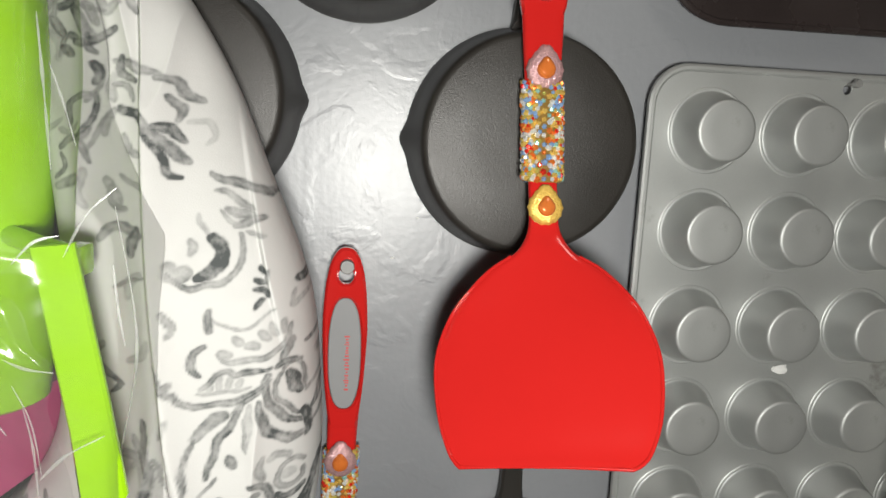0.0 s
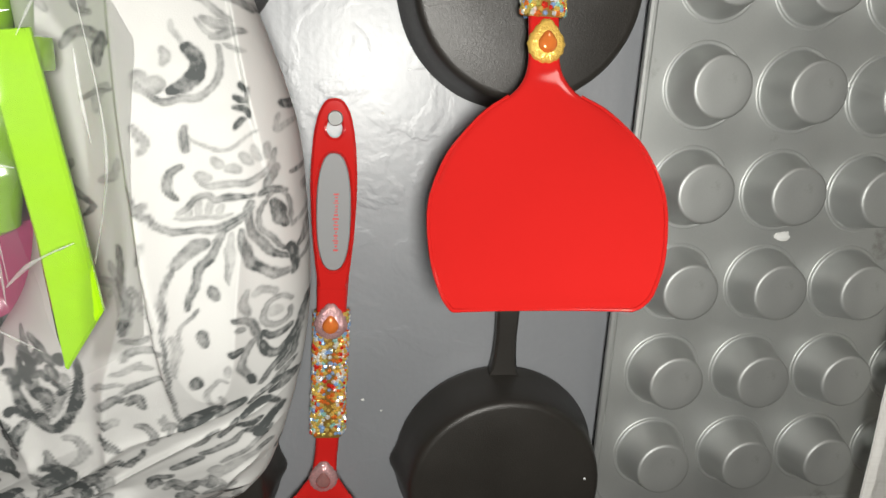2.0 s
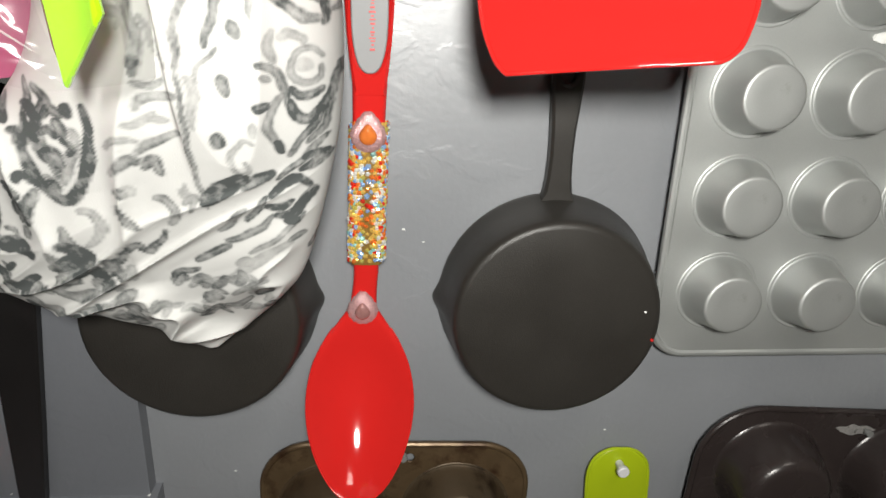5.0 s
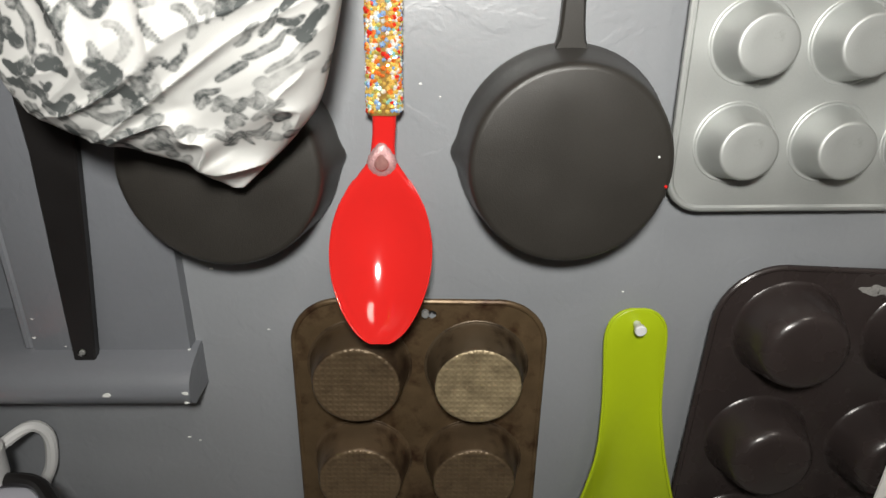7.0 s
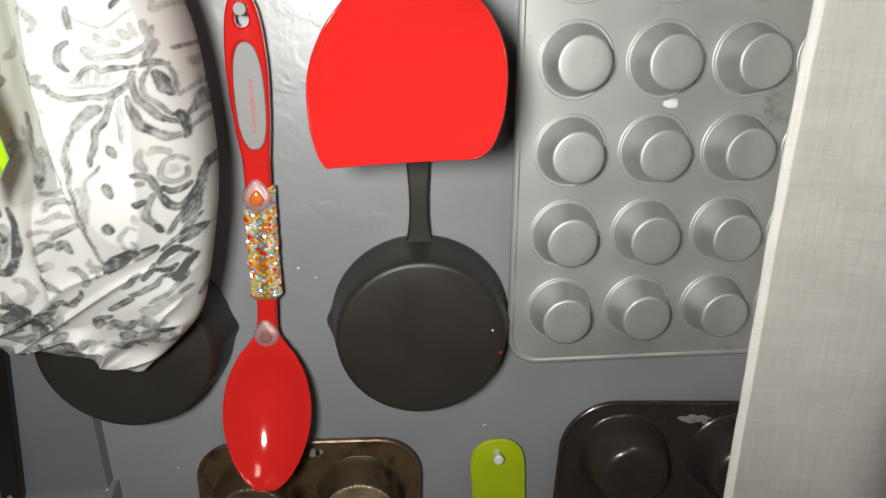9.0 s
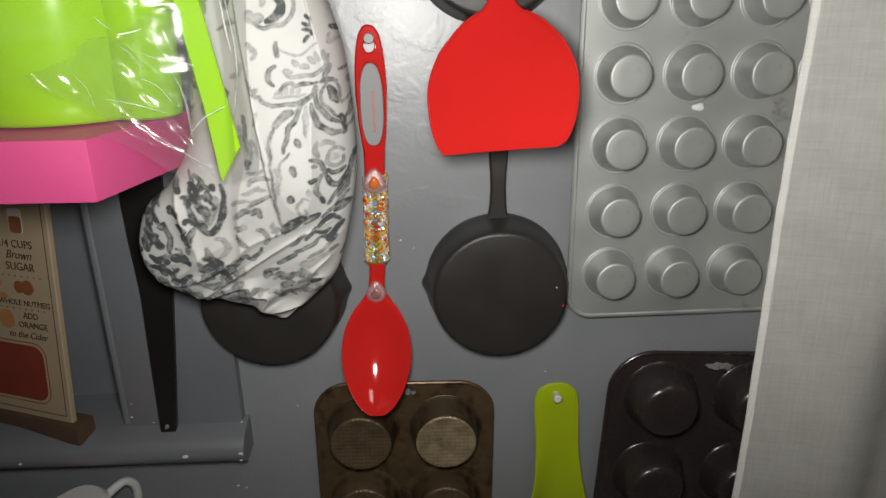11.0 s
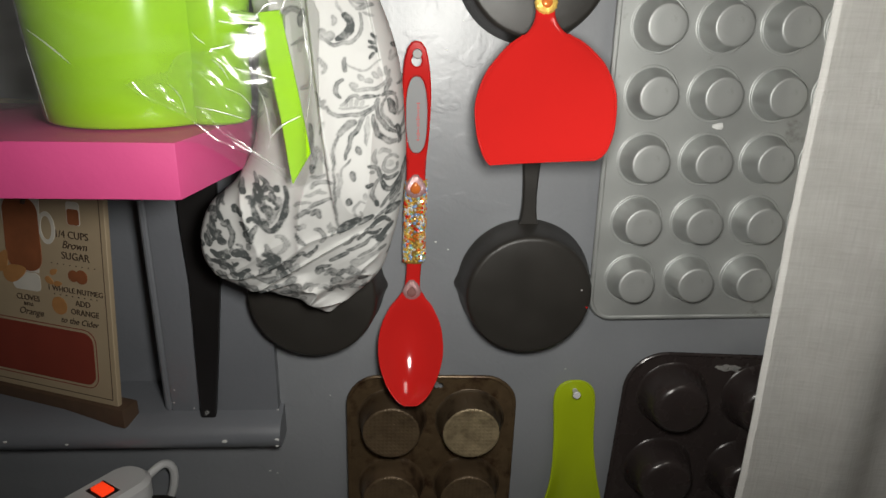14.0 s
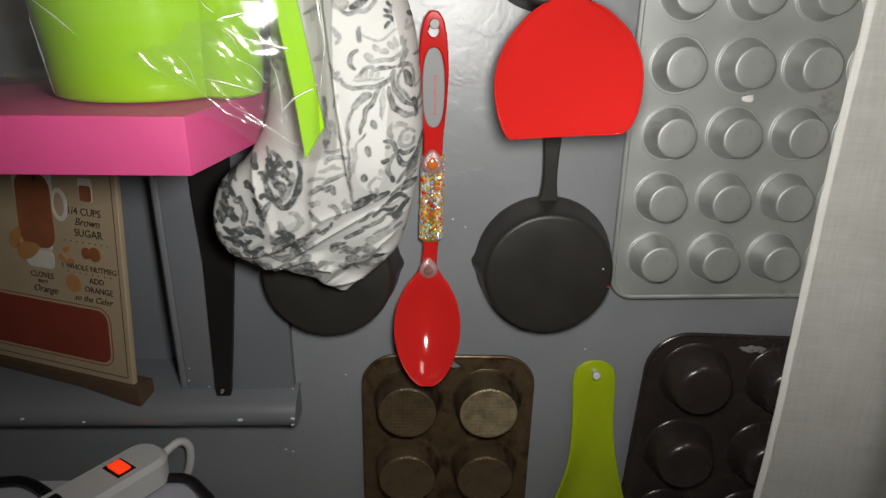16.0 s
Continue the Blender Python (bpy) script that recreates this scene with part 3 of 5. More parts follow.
def tin(name, label, outline, holes, cups, cup_prof, mat, edge_mat, edge_r, where, turn, cup_mat=None, rubbed=None):
    ob = thing(name, label, "muffin tin", where, turn=turn)
    bm = bmesh.new()
    slab(bm, outline, holes, -0.0008, 0.0008, 0.0003)
    part("plate", bm, mat, ob)
    bm = bmesh.new()
    tube(bm, [(x, 0.0005, z) for x, z in outline], edge_r, 10, True)
    part("rolled_rim", bm, edge_mat, ob)
    bm = lathe(bmesh.new(), cup_prof, 56)
    me = link_mesh("cup", bm, cup_mat or mat, True, 60)
    for x, z in cups:
        c = new("cup", me)
        c.parent = ob
        c.location = (x, 0, z)
        if rubbed and x > 0 and z > -0.1:
            # the one cup whose bottom is rubbed pale
            c.data = me.copy()
            c.data.materials[0] = rubbed
    return ob


# silver mini muffin tin, four by six
cup_prof = [(0.0258, -0.0007), (0.0252, -0.0013), (0.0246, -0.0013), (0.0240, -0.0009), (0.0232, -0.0010), (0.0227, -0.0018), (0.0223, -0.0032), (0.0179, -0.0207), (0.0175, -0.0219), (0.0168, -0.0225), (0.0157, -0.0227), (0.009, -0.0226), (0.0, -0.0226)]
tin("mini_muffin_tin", "silver mini muffin tin hung with its cups bulging outwards", rounded(-0.034, 0.215, 1.157, 1.536, 0.022), [oval(0.09, 1.529, 0.003, 0.003, 12)],
    [(0.0025 + 0.0588 * c, 1.5 - 0.06 * r) for c in range(4) for r in range(6)], cup_prof, SILVER, SILVER, 0.0026, (0, -0.0135, 0), (0, 0, 1.2))
# a scrap of dried batter under one cup, and dents
pin(0.09, 1.532, 0, 0.022, 0.003, 0.0026, STEEL, "steel nail holding up the silver tin")
bm = bmesh.new()
bmesh.ops.create_icosphere(bm, subdivisions=2, radius=0.004)
for v in bm.verts:
    v.co = Vector((v.co.x * 1.4, v.co.y * 0.4, v.co.z * 0.75)) * (1 + 0.5 * noise.noise(v.co * 400))
crumb = part("dried_batter", bm, CHALK)
crumb.location = (0.0695, -0.0146, 1.3515)
tagged(crumb, "pale scrap of dried batter stuck on the tin", "crumb")

# browned six-cup tin
brown_prof = [(0.0372, -0.0006), (0.0364, -0.0014), (0.0354, -0.0012), (0.0347, -0.002), (0.0338, -0.005), (0.0302, -0.024), (0.0294, -0.0262), (0.0278, -0.0272), (0.0264, -0.0268), (0.0, -0.0266)]
tin("six_cup_muffin_tin", "old browned steel muffin tin with waffle-pressed cup bottoms", rounded(-0.0875, 0.0875, -0.272, 0.0, 0.033, 12), [oval(0.0085, -0.0095, 0.0032, 0.0032, 14)],
    [(x, z) for x in (-0.042, 0.0405) for z in (-0.0505, -0.134, -0.2175)], brown_prof, BROWNEDGE, BROWNEDGE, 0.0022, (-0.192, -0.0125, 1.0885), (0, 0.8, 0), BROWN, TAN)
pin(-0.188, 1.0825, 0, 0.02, 0.004, 0.0026, STEEL, "steel nail holding up the brown tin")

# black non-stick tins
black_prof = [(0.0385, -0.0006), (0.0374, -0.0014), (0.0364, -0.003), (0.0352, -0.006), (0.0325, -0.017), (0.0298, -0.026), (0.0280, -0.0300), (0.0255, -0.0325), (0.0225, -0.0335), (0.0, -0.0333)]
slot = rounded(-0.0045, 0.0045, -0.0165, -0.0105, 0.0025, 4)
for k, (wx, wz, lean) in enumerate(((0.126, 1.1105, 2.6), (0.078, 1.859, 0.0))):
    black_tin = tin("nonstick_muffin_tin", ("black non-stick muffin tin half hidden by the curtain", "black non-stick muffin tin above the silver one")[k], rounded(-0.112, 0.083 if k == 0 else 0.112, -0.296, 0.0, 0.042, 12), [slot],
        [(x, z) for x in ((-0.061, 0.031) if k == 0 else (-0.0505, 0.0505)) for z in ((-0.047, -0.140, -0.233) if k == 0 else (-0.055, -0.148, -0.241))], black_prof, BLACKTIN, BLACKTIN, 0.0022, (wx, -0.0125, wz), (0, lean, 0))
    # pale patch beside the hanging hole, added in place of a slot showing wall
    scrape = [(0.0205 + 0.0135 * math.cos(a) * (1 + 0.12 * math.sin(5 * a)), -0.0135 + 0.0036 * math.sin(a) * (1 + 0.25 * math.cos(7 * a))) for a in [2 * math.pi * q / 36 for q in range(36)]]
    part("slot_patch", slab(bmesh.new(), [(x - 0.026 if k == 0 else x, z) for x, z in scrape], [], -0.0013, -0.0007, 0.0001), SLOT_PATCH, black_tin, "pale patch standing in for the open hanging slot")
    pin(wx, wz - 0.0125, 0, 0.02, 0.003, 0.0024, STEEL, "steel nail holding up a black tin")

# ---- red serving spoon and turner with jewelled handles ----


def stones(bm, cx, path, hw, z0, z1, step=0.0022):
    """Rows of small faceted stones round a flat handle; path gives the middle's (x, y) at a height."""
    z, k = z0, 0
    while z > z1:
        px, py = path(z)
        n = 28
        for i in range(n):
            a = 2 * math.pi * (i + 0.5 * (k % 2)) / n
            c, s = math.cos(a), math.sin(a)
            x = px + math.copysign(abs(c) ** 0.6, c) * (hw + 0.0006)
            y = py + math.copysign(abs(s) ** 0.75, s) * 0.0046
            r = random.uniform(0.0013, 0.0021)
            nx, ny = c * 0.4, s
            d = Vector((nx + random.uniform(-0.25, 0.25), ny, random.uniform(-0.4, 0.4))).normalized()
            t1 = d.cross(Vector((0, 0, 1))).normalized()
            t2 = t1.cross(d)
            o = Vector((x + random.uniform(-0.0005, 0.0005), y, z + random.uniform(-0.0007, 0.0007)))
            ring = [bm.verts.new(o + r * (math.cos(b) * t1 + math.sin(b) * t2)) for b in [2 * math.pi * q / 5 + k for q in range(5)]]
            top = [bm.verts.new(o + d * r * 0.7 + 0.5 * r * (math.cos(b) * t1 + math.sin(b) * t2)) for b in [2 * math.pi * q / 5 + k for q in range(5)]]
            bm.faces.new(top)
            for q in range(5):
                bm.faces.new((ring[q], ring[(q + 1) % 5], top[(q + 1) % 5], top[q]))
        z -= step
        k += 1
    return bm


def teardrop(bm, r, y0, y1, scallop=0.0, seg=40):
    """A teardrop dome, point up, from y0 at its rim to y1 at its top."""
    prof = [(1.0, 0.0), (0.98, 0.35), (0.9, 0.65), (0.72, 0.85), (0.4, 0.97), (0.0, 1.0)]
    rings = []
    for f, h in prof:
        row = []
        for i in range(seg):
            a = 2 * math.pi * i / seg
            up = max(0.0, math.sin(a))
            rr = r * f * (1 + 0.32 * up ** 6 + scallop * math.cos(14 * a) * f)
            row.append(bm.verts.new((rr * math.cos(a) * (1 - 0.18 * up ** 2), y0 + (y1 - y0) * h, rr * math.sin(a))))
        rings.append(row)
    for a, b in zip(rings, rings[1:]):
        for i in range(seg):
            j = (i + 1) % seg
            bm.faces.new((a[i], a[j], b[j], b[i]))
    bm.faces.new(rings[0])
    return bm


def gem(parent, x, y, z, r, rim, lean=0.0, stone=None):
    bm = teardrop(bmesh.new(), r, 0.001, -0.0024, 0.035)
    g = part("gem_setting", bm, rim, parent, "scalloped glitter teardrop setting")
    g.matrix_basis = pose(x, y, z, lean, 0, 0)
    bm = teardrop(bmesh.new(), r * 0.5, 0.0, -0.0030)
    s = part("gem_stone", bm, stone or GEM, g, "clear pinkish stone" if stone else "orange cabochon stone")
    s.location = (0, -0.0018, -r * 0.02)


def handle_top(bm, rows, tip, oval_z, oval_r, hole_z, hole_r, yf, yb, cx):
    """The flat upper end of a handle with a hanging hole and an oval window. rows: (half width, z) upwards."""
    outline = [(cx + w, z) for w, z in rows] + [(cx - w, z) for w, z in rows[::-1]]
    window = [(cx + oval_r[0] * math.copysign(abs(math.cos(a)) ** 0.8, math.cos(a)), oval_z + oval_r[1] * math.copysign(abs(math.sin(a)) ** 0.8, math.sin(a))) for a in [2 * math.pi * (i + 0.5) / 44 for i in range(44)]]
    slab(bm, outline, [window, oval(cx, hole_z, hole_r, hole_r * 1.15, 24)], yf, yb, 0.0014)


def script_bars(parent, x, y, z, length, mat):
    """An unreadable word in script, running upwards, as short slanted bars."""
    bm = bmesh.new()
    z0 = z - length / 2
    while z0 < z + length / 2:
        h = random.uniform(0.0012, 0.0024)
        w = random.uniform(0.0022, 0.0036) if random.random() < 0.35 else random.uniform(0.0012, 0.002)
        box(bm, x - w / 2 + random.uniform(-0.0005, 0.0005), x + w / 2, y - 0.0003, y, z0, z0 + h * 0.45)
        z0 += h
    tagged(part("brand_mark", bm, mat, parent, smooth=False), kind="stuff")


# spoon: z runs from the bowl's tip to the hanging hole; places are in the room's metres
spoon = thing("serving_spoon", "large red melamine serving spoon with rhinestone-wrapped handle", "spoon")
SX = -0.2095
bm = bmesh.new()
handle_top(bm, spread([(0.0080, 1.312), (0.0098, 1.325), (0.0118, 1.345), (0.0130, 1.37), (0.0128, 1.385), (0.0114, 1.402), (0.0086, 1.415), (0.0046, 1.4215), (0.0012, 1.423)], 3), 1.423, 1.3585, (0.0098, 0.0345), 1.4065, 0.0045, -0.0165, -0.0095, SX)
part("handle_frame", bm, RED, spoon)
bm = bmesh.new()
slab(bm, [(SX + 0.0097 * math.copysign(abs(math.cos(a)) ** 0.8, math.cos(a)), 1.3585 + 0.0344 * math.copysign(abs(math.sin(a)) ** 0.8, math.sin(a))) for a in [2 * math.pi * (i + 0.5) / 44 for i in range(44)]], [], -0.0145, -0.0105, 0.0006)
part("grip_insert", bm, GREYPLASTIC, spoon, "smooth grey oval grip insert")
script_bars(spoon, SX + 0.0015, -0.0146, 1.353, 0.034, REDDARK)
bm = bmesh.new()
spoon_rows = spread([(SX, -0.0130, 1.319, 0.0093, 0.0066, 0), (SX - 0.0005, -0.0135, 1.300, 0.0088, 0.0064, 0), (SX - 0.0012, -0.0150, 1.26, 0.0080, 0.0062, 0), (SX - 0.0022, -0.0155, 1.215, 0.0072, 0.006, 0), (SX - 0.0032, -0.0162, 1.200, 0.0072, 0.0056, 0),
                  (SX - 0.0040, -0.0178, 1.190, 0.0085, 0.005, 0.0002), (SX - 0.0044, -0.0205, 1.182, 0.0140, 0.0042, 0.0012), (SX - 0.0047, -0.0245, 1.172, 0.0212, 0.0034, 0.0045), (SX - 0.0050, -0.0300, 1.158, 0.0280, 0.0028, 0.0095), (SX - 0.0052, -0.0370, 1.141, 0.0312, 0.0026, 0.0135),
                  (SX - 0.0054, -0.0450, 1.124, 0.0300, 0.0026, 0.0145), (SX - 0.0055, -0.0535, 1.108, 0.0245, 0.0026, 0.0125), (SX - 0.0055, -0.0605, 1.096, 0.0166, 0.0026, 0.008), (SX - 0.0055, -0.0640, 1.0905, 0.0100, 0.0025, 0.004), (SX - 0.0055, -0.0655, 1.0885, 0.0055, 0.0022, 0.0012)], 5)
loft(bm, spoon_rows, 20)
tube(bm, [(r[0] - r[3], r[1], r[2]) for r in spoon_rows[32:]] + [(r[0] + r[3], r[1], r[2]) for r in spoon_rows[:31:-1]], 0.0006, 8)
part("bowl_and_shaft", bm, RED, spoon, angle=60)
bm = stones(bmesh.new(), SX, lambda z: (SX - 0.0005 - (1.297 - z) * 0.021, -0.0138 - (1.297 - z) * 0.02), 0.0090, 1.2975, 1.2185)
part("wrap_backing", loft(bmesh.new(), [(SX - 0.0005, -0.0138, 1.2985, 0.0093, 0.0088, 0), (SX - 0.0022, -0.0155, 1.2175, 0.0093, 0.0088, 0)], 12), GOLD, spoon, "gold fabric under the stones")
w = tagged(part("rhinestone_wrap", bm, STONES, spoon, "tight rows of gold, orange and blue rhinestones", smooth=False), kind="stuff")
gem(spoon, SX - 0.0008, -0.0195, 1.2925, 0.0098, GEMRIM)
gem(spoon, SX - 0.0042, -0.0205, 1.189, 0.0092, GEMRIM, 0.0, PINKGEM)
pin(SX + 0.0005, 1.4125, 0, 0.021, 0.0035, 0.0042, STEEL, "steel nail with a flat head holding the spoon")

# turner: its handle rests on a skillet's bottom, its broad blade bends out towards the room
turner = thing("turner", "broad red melamine turner with rhinestone-wrapped handle", "turner")
bm = bmesh.new()
TX = -0.1110
handle_top(bm, spread([(0.0105, 1.552), (0.0125, 1.562), (0.0138, 1.585), (0.0140, 1.62), (0.0125, 1.645), (0.0092, 1.659), (0.005, 1.6655), (0.0012, 1.667)], 3), 1.667, 1.595, (0.0100, 0.034), 1.6495, 0.0046, -0.0515, -0.0455, TX - 0.001)
part("handle_frame", bm, RED, turner)
bm = bmesh.new()
slab(bm, [(TX - 0.001 + 0.0099 * math.copysign(abs(math.cos(a)) ** 0.8, math.cos(a)), 1.595 + 0.0339 * math.copysign(abs(math.sin(a)) ** 0.8, math.sin(a))) for a in [2 * math.pi * (i + 0.5) / 44 for i in range(44)]], [], -0.0505, -0.0465, 0.0006)
part("grip_insert", bm, GREYPLASTIC, turner, "smooth grey oval grip insert")
bm = bmesh.new()
blade_rows = spread([(TX - 0.0008, -0.0485, 1.557, 0.0112, 0.006, 0, 0), (TX - 0.0002, -0.0500, 1.541, 0.0106, 0.006, 0, 0), (TX + 0.0006, -0.0530, 1.515, 0.0092, 0.006, 0, 0), (TX + 0.0020, -0.0590, 1.475, 0.0078, 0.0058, 0, 0), (TX + 0.0026, -0.0635, 1.457, 0.0076, 0.0056, 0, 0), (TX + 0.0028, -0.0675, 1.445, 0.0082, 0.0052, 0, 0.02),
                  (TX + 0.0029, -0.0715, 1.437, 0.0118, 0.0048, 0.0003, 0.06), (TX + 0.0028, -0.0742, 1.4315, 0.0174, 0.0044, 0.0007, 0.1), (TX + 0.0026, -0.0772, 1.4255, 0.0272, 0.0040, 0.001, 0.15), (TX + 0.0020, -0.0818, 1.4165, 0.0365, 0.0036, 0.0014, 0.2), (TX + 0.0010, -0.0876, 1.4045, 0.0452, 0.0034, 0.0018, 0.25),
                  (TX + 0.0002, -0.0970, 1.3850, 0.0516, 0.0032, 0.002, 0.28), (TX - 0.0002, -0.1085, 1.3620, 0.0503, 0.0030, 0.002, 0.28), (TX - 0.0008, -0.1160, 1.3470, 0.0455, 0.0028, 0.002, 0.27), (TX - 0.0018, -0.1192, 1.3416, 0.0413, 0.0026, 0.002, 0.27), (TX - 0.0030, -0.1202, 1.3397, 0.0381, 0.0022, 0.002, 0.27)], 5)
loft(bm, blade_rows, 24)
# the blade's rounded rim, down one side, along the straight end and up the other
blade_rim = []
for u, k in [(-1, k) for k in range(35, 75)] + [(u / 8, 75) for u in range(-8, 9)] + [(1, k) for k in range(74, 34, -1)]:
    x, y, z, hw, t, dish, slope = blade_rows[k]
    blade_rim.append((x + u * hw, y + dish * (1 - u * u) - slope * u * hw, z + 0.42 * slope * u * hw))
tube(bm, blade_rim, 0.0010, 8)
part("blade_and_shaft", bm, RED, turner, angle=60)
bm = stones(bmesh.new(), TX, lambda z: (TX + 0.0006 + (1.515 - z) * 0.03, -0.0532 - (1.515 - z) * 0.15), 0.0094, 1.5185, 1.4695)
part("wrap_backing", loft(bmesh.new(), [(TX + 0.0006, -0.0530, 1.5195, 0.0097, 0.0088, 0), (TX + 0.0020, -0.0600, 1.4685, 0.0097, 0.0088, 0)], 12), GOLD, turner, "gold fabric under the stones")
tagged(part("rhinestone_wrap", bm, STONES, turner, "tight rows of gold, orange and blue rhinestones", smooth=False), kind="stuff")
gem(turner, TX + 0.0005, -0.0565, 1.5255, 0.0098, GEMRIM, -6)
gem(turner, TX + 0.0028, -0.0680, 1.4560, 0.0092, GEMRIM2, -12)
pin(TX - 0.001, 1.6535, 0, 0.056, 0.0035, 0.0042, STEEL, "long steel nail holding the turner")

# a red and a pale speck on the lower skillet
for x, z, c, r in ((-0.0452, 1.1805, RED, 0.0011), (-0.0515, 1.1985, CHALK, 0.0008)):
    bm = bmesh.new()
    bmesh.ops.create_icosphere(bm, subdivisions=2, radius=r)
    sp = part("crumb", bm, c)
    sp.location = (x, -0.0412, z)
    tagged(sp, "tiny crumb stuck on the skillet's bottom", "crumb")

# ---- yellow-green scoop on a white push pin ----
scoop = thing("scoop", "yellow-green plastic scoop hanging from a white pin", "scoop")
scoop_rows = spread([(-0.0400, -0.0075, 1.0800, 0.0040, 0.0024, 0), (-0.0400, -0.0076, 1.0780, 0.0105, 0.0026, 0), (-0.0400, -0.0078, 1.0735, 0.0163, 0.0028, 0), (-0.0398, -0.0082, 1.0665, 0.0200, 0.003, 0), (-0.0395, -0.0085, 1.055, 0.0215, 0.003, 0), (-0.0380, -0.0090, 1.03, 0.0212, 0.003, 0.0006), (-0.0368, -0.0120, 1.0, 0.0213, 0.003, 0.004),
                     (-0.0355, -0.0190, 0.965, 0.0248, 0.003, 0.0115), (-0.0360, -0.0250, 0.935, 0.0320, 0.003, 0.018), (-0.0370, -0.0290, 0.905, 0.0405, 0.003, 0.022), (-0.0375, -0.0320, 0.87, 0.0465, 0.003, 0.025), (-0.0380, -0.0340, 0.835, 0.0485, 0.003, 0.026), (-0.0380, -0.0350, 0.812, 0.0440, 0.003, 0.022), (-0.0380, -0.0350, 0.797, 0.0300, 0.003, 0.013), (-0.0380, -0.0340, 0.790, 0.0120, 0.003, 0.003)], 4)
part("handle", loft(bmesh.new(), scoop_rows[:25], 16), OLIVE, scoop, angle=60)
part("bowl", loft(bmesh.new(), scoop_rows[24:], 16), OLIVE, scoop, angle=60)
part("rim", tube(bmesh.new(), [(r[0] - r[3], r[1], r[2]) for r in scoop_rows[1:]] + [(r[0] + r[3], r[1], r[2]) for r in scoop_rows[:0:-1]], 0.0012, 8, True), OLIVE, scoop, "rounded raised rim")
bm = bmesh.new()
lathe(bm, [(0, -0.0205), (0.0034, -0.0205), (0.0041, -0.0198), (0.0041, -0.0172), (0.003, -0.0155), (0.0027, -0.0115), (0.0026, -0.0100), (0.0026, -0.0092), (0.0012, -0.009), (0.001, 0.001), (0, 0.001)], 20, -0.0405, 1.0695)
tagged(part("push_pin", bm, WHITE), "white plastic push pin through the scoop's handle", "push pin")

# ---- pink shelf with the lime pitcher in its clear bag ----
bm = bmesh.new()
foot = [(-0.64, -0.183), (-0.367, -0.188), (-0.331, -0.0115), (-0.64, -0.0115)]
lo = [bm.verts.new((x, y, 1.327)) for x, y in foot]
hi = [bm.verts.new((x, y, 1.3655)) for x, y in foot]
bm.faces.new(lo[::-1]), bm.faces.new(hi)
for i in range(4):
    bm.faces.new((lo[i], lo[(i + 1) % 4], hi[(i + 1) % 4], hi[i]))
bmesh.ops.bevel(bm, geom=list(bm.edges), offset=0.0012, segments=2, affect="EDGES", profile=0.6)
tagged(part("wall_shelf", bm, PINK), "thick pink painted wooden shelf on the window casing", "shelf")

pitcher = thing("pitcher", "lime green plastic pitcher inside a clear plastic bag", "pitcher")
PX, PY = -0.424, -0.084
bm = bmesh.new()
upright(bm, [(0.0, 1.3665), (0.06, 1.3665), (0.0665, 1.3672), (0.0685, 1.3695), (0.0693, 1.379), (0.0705, 1.40), (0.0735, 1.43), (0.0765, 1.48), (0.079, 1.54), (0.081, 1.575), (0.0835, 1.577), (0.0835, 1.579), (0.0785, 1.579), (0.0765, 1.54), (0.0735, 1.48), (0.068, 1.41), (0.0655, 1.376), (0.0, 1.373)], PX, PY, 96)
part("pitcher_body", bm, LIME, pitcher, angle=50)
bm = bmesh.new()
upright(bm, [(0.0, 1.3668), (0.0215, 1.3668), (0.0238, 1.3685), (0.0258, 1.383), (0.0262, 1.398), (0.0258, 1.41), (0.0272, 1.425), (0.0292, 1.455), (0.0300, 1.49), (0.0300, 1.535), (0.0262, 1.553), (0.014, 1.562), (0.0, 1.564)], -0.3605, -0.105, 48)
part("handle_lug", bm, LIME, pitcher)
bm = bmesh.new()
slab(bm, [(-0.2985, 1.4478), (-0.3132, 1.4460), (-0.3085, 1.415), (-0.3030, 1.38), (-0.2995, 1.345), (-0.2968, 1.3325), (-0.2835, 1.3545), (-0.2888, 1.39), (-0.2938, 1.42)], [], -0.1655, -0.1618, 0.0010)
box(bm, -0.3075, -0.2985, -0.1630, -0.146, 1.434, 1.4455, 0.002)
tube(bm, [(-0.3025, -0.150, 1.440), (-0.322, -0.136, 1.441), (-0.352, -0.112, 1.444)], 0.0042, 12)
part("handle", bm, LIME, pitcher)

bm = bmesh.new()
rings = []
NU, NV = 120, 46
for v in range(NV + 1):
    k = v / NV
    z = 1.3672 + 0.26 * k
    pinch = 1 - 0.55 * max(0.0, (k - 0.55) / 0.45) ** 1.5
    row = []
    for u in range(NU):
        a = 2 * math.pi * u / NU
        c, s = math.cos(a), math.sin(a)
        up = max(0.0, min(1.0, (k - 0.3) / 0.2))
        rx, ry = (0.138 - 0.022 * up) * pinch, 0.084 * pinch
        x = -0.416 + rx * math.copysign(abs(c) ** 0.55, c)
        y = -0.110 + ry * math.copysign(abs(s) ** 0.6, s)
        p = Vector((x, y, z))
        w = noise.noise(Vector((x * 22, y * 22, z * 8))) + 0.3 * noise.noise(Vector((x * 50, y * 50, z * 12)))
        r = Vector((c, s, 0))
        p += r * (0.006 * w)
        if p.y > -0.016:
            p.y = -0.016 + 0.1 * (p.y + 0.016)
        droop = max(0.0, min(1.0, (p.x + 0.36) / 0.065))
        droop *= droop * (3 - 2 * droop)
        p.z -= droop * 0.034 * max(0.0, 1 - k * 4)
        back = max(0.0, min(1.0, (p.y + 0.135) / 0.07))
        p.x -= max(0.0, p.x + 0.335) * 0.6 * back * back * (3 - 2 * back)
        row.append(bm.verts.new(p))
    rings.append(row)
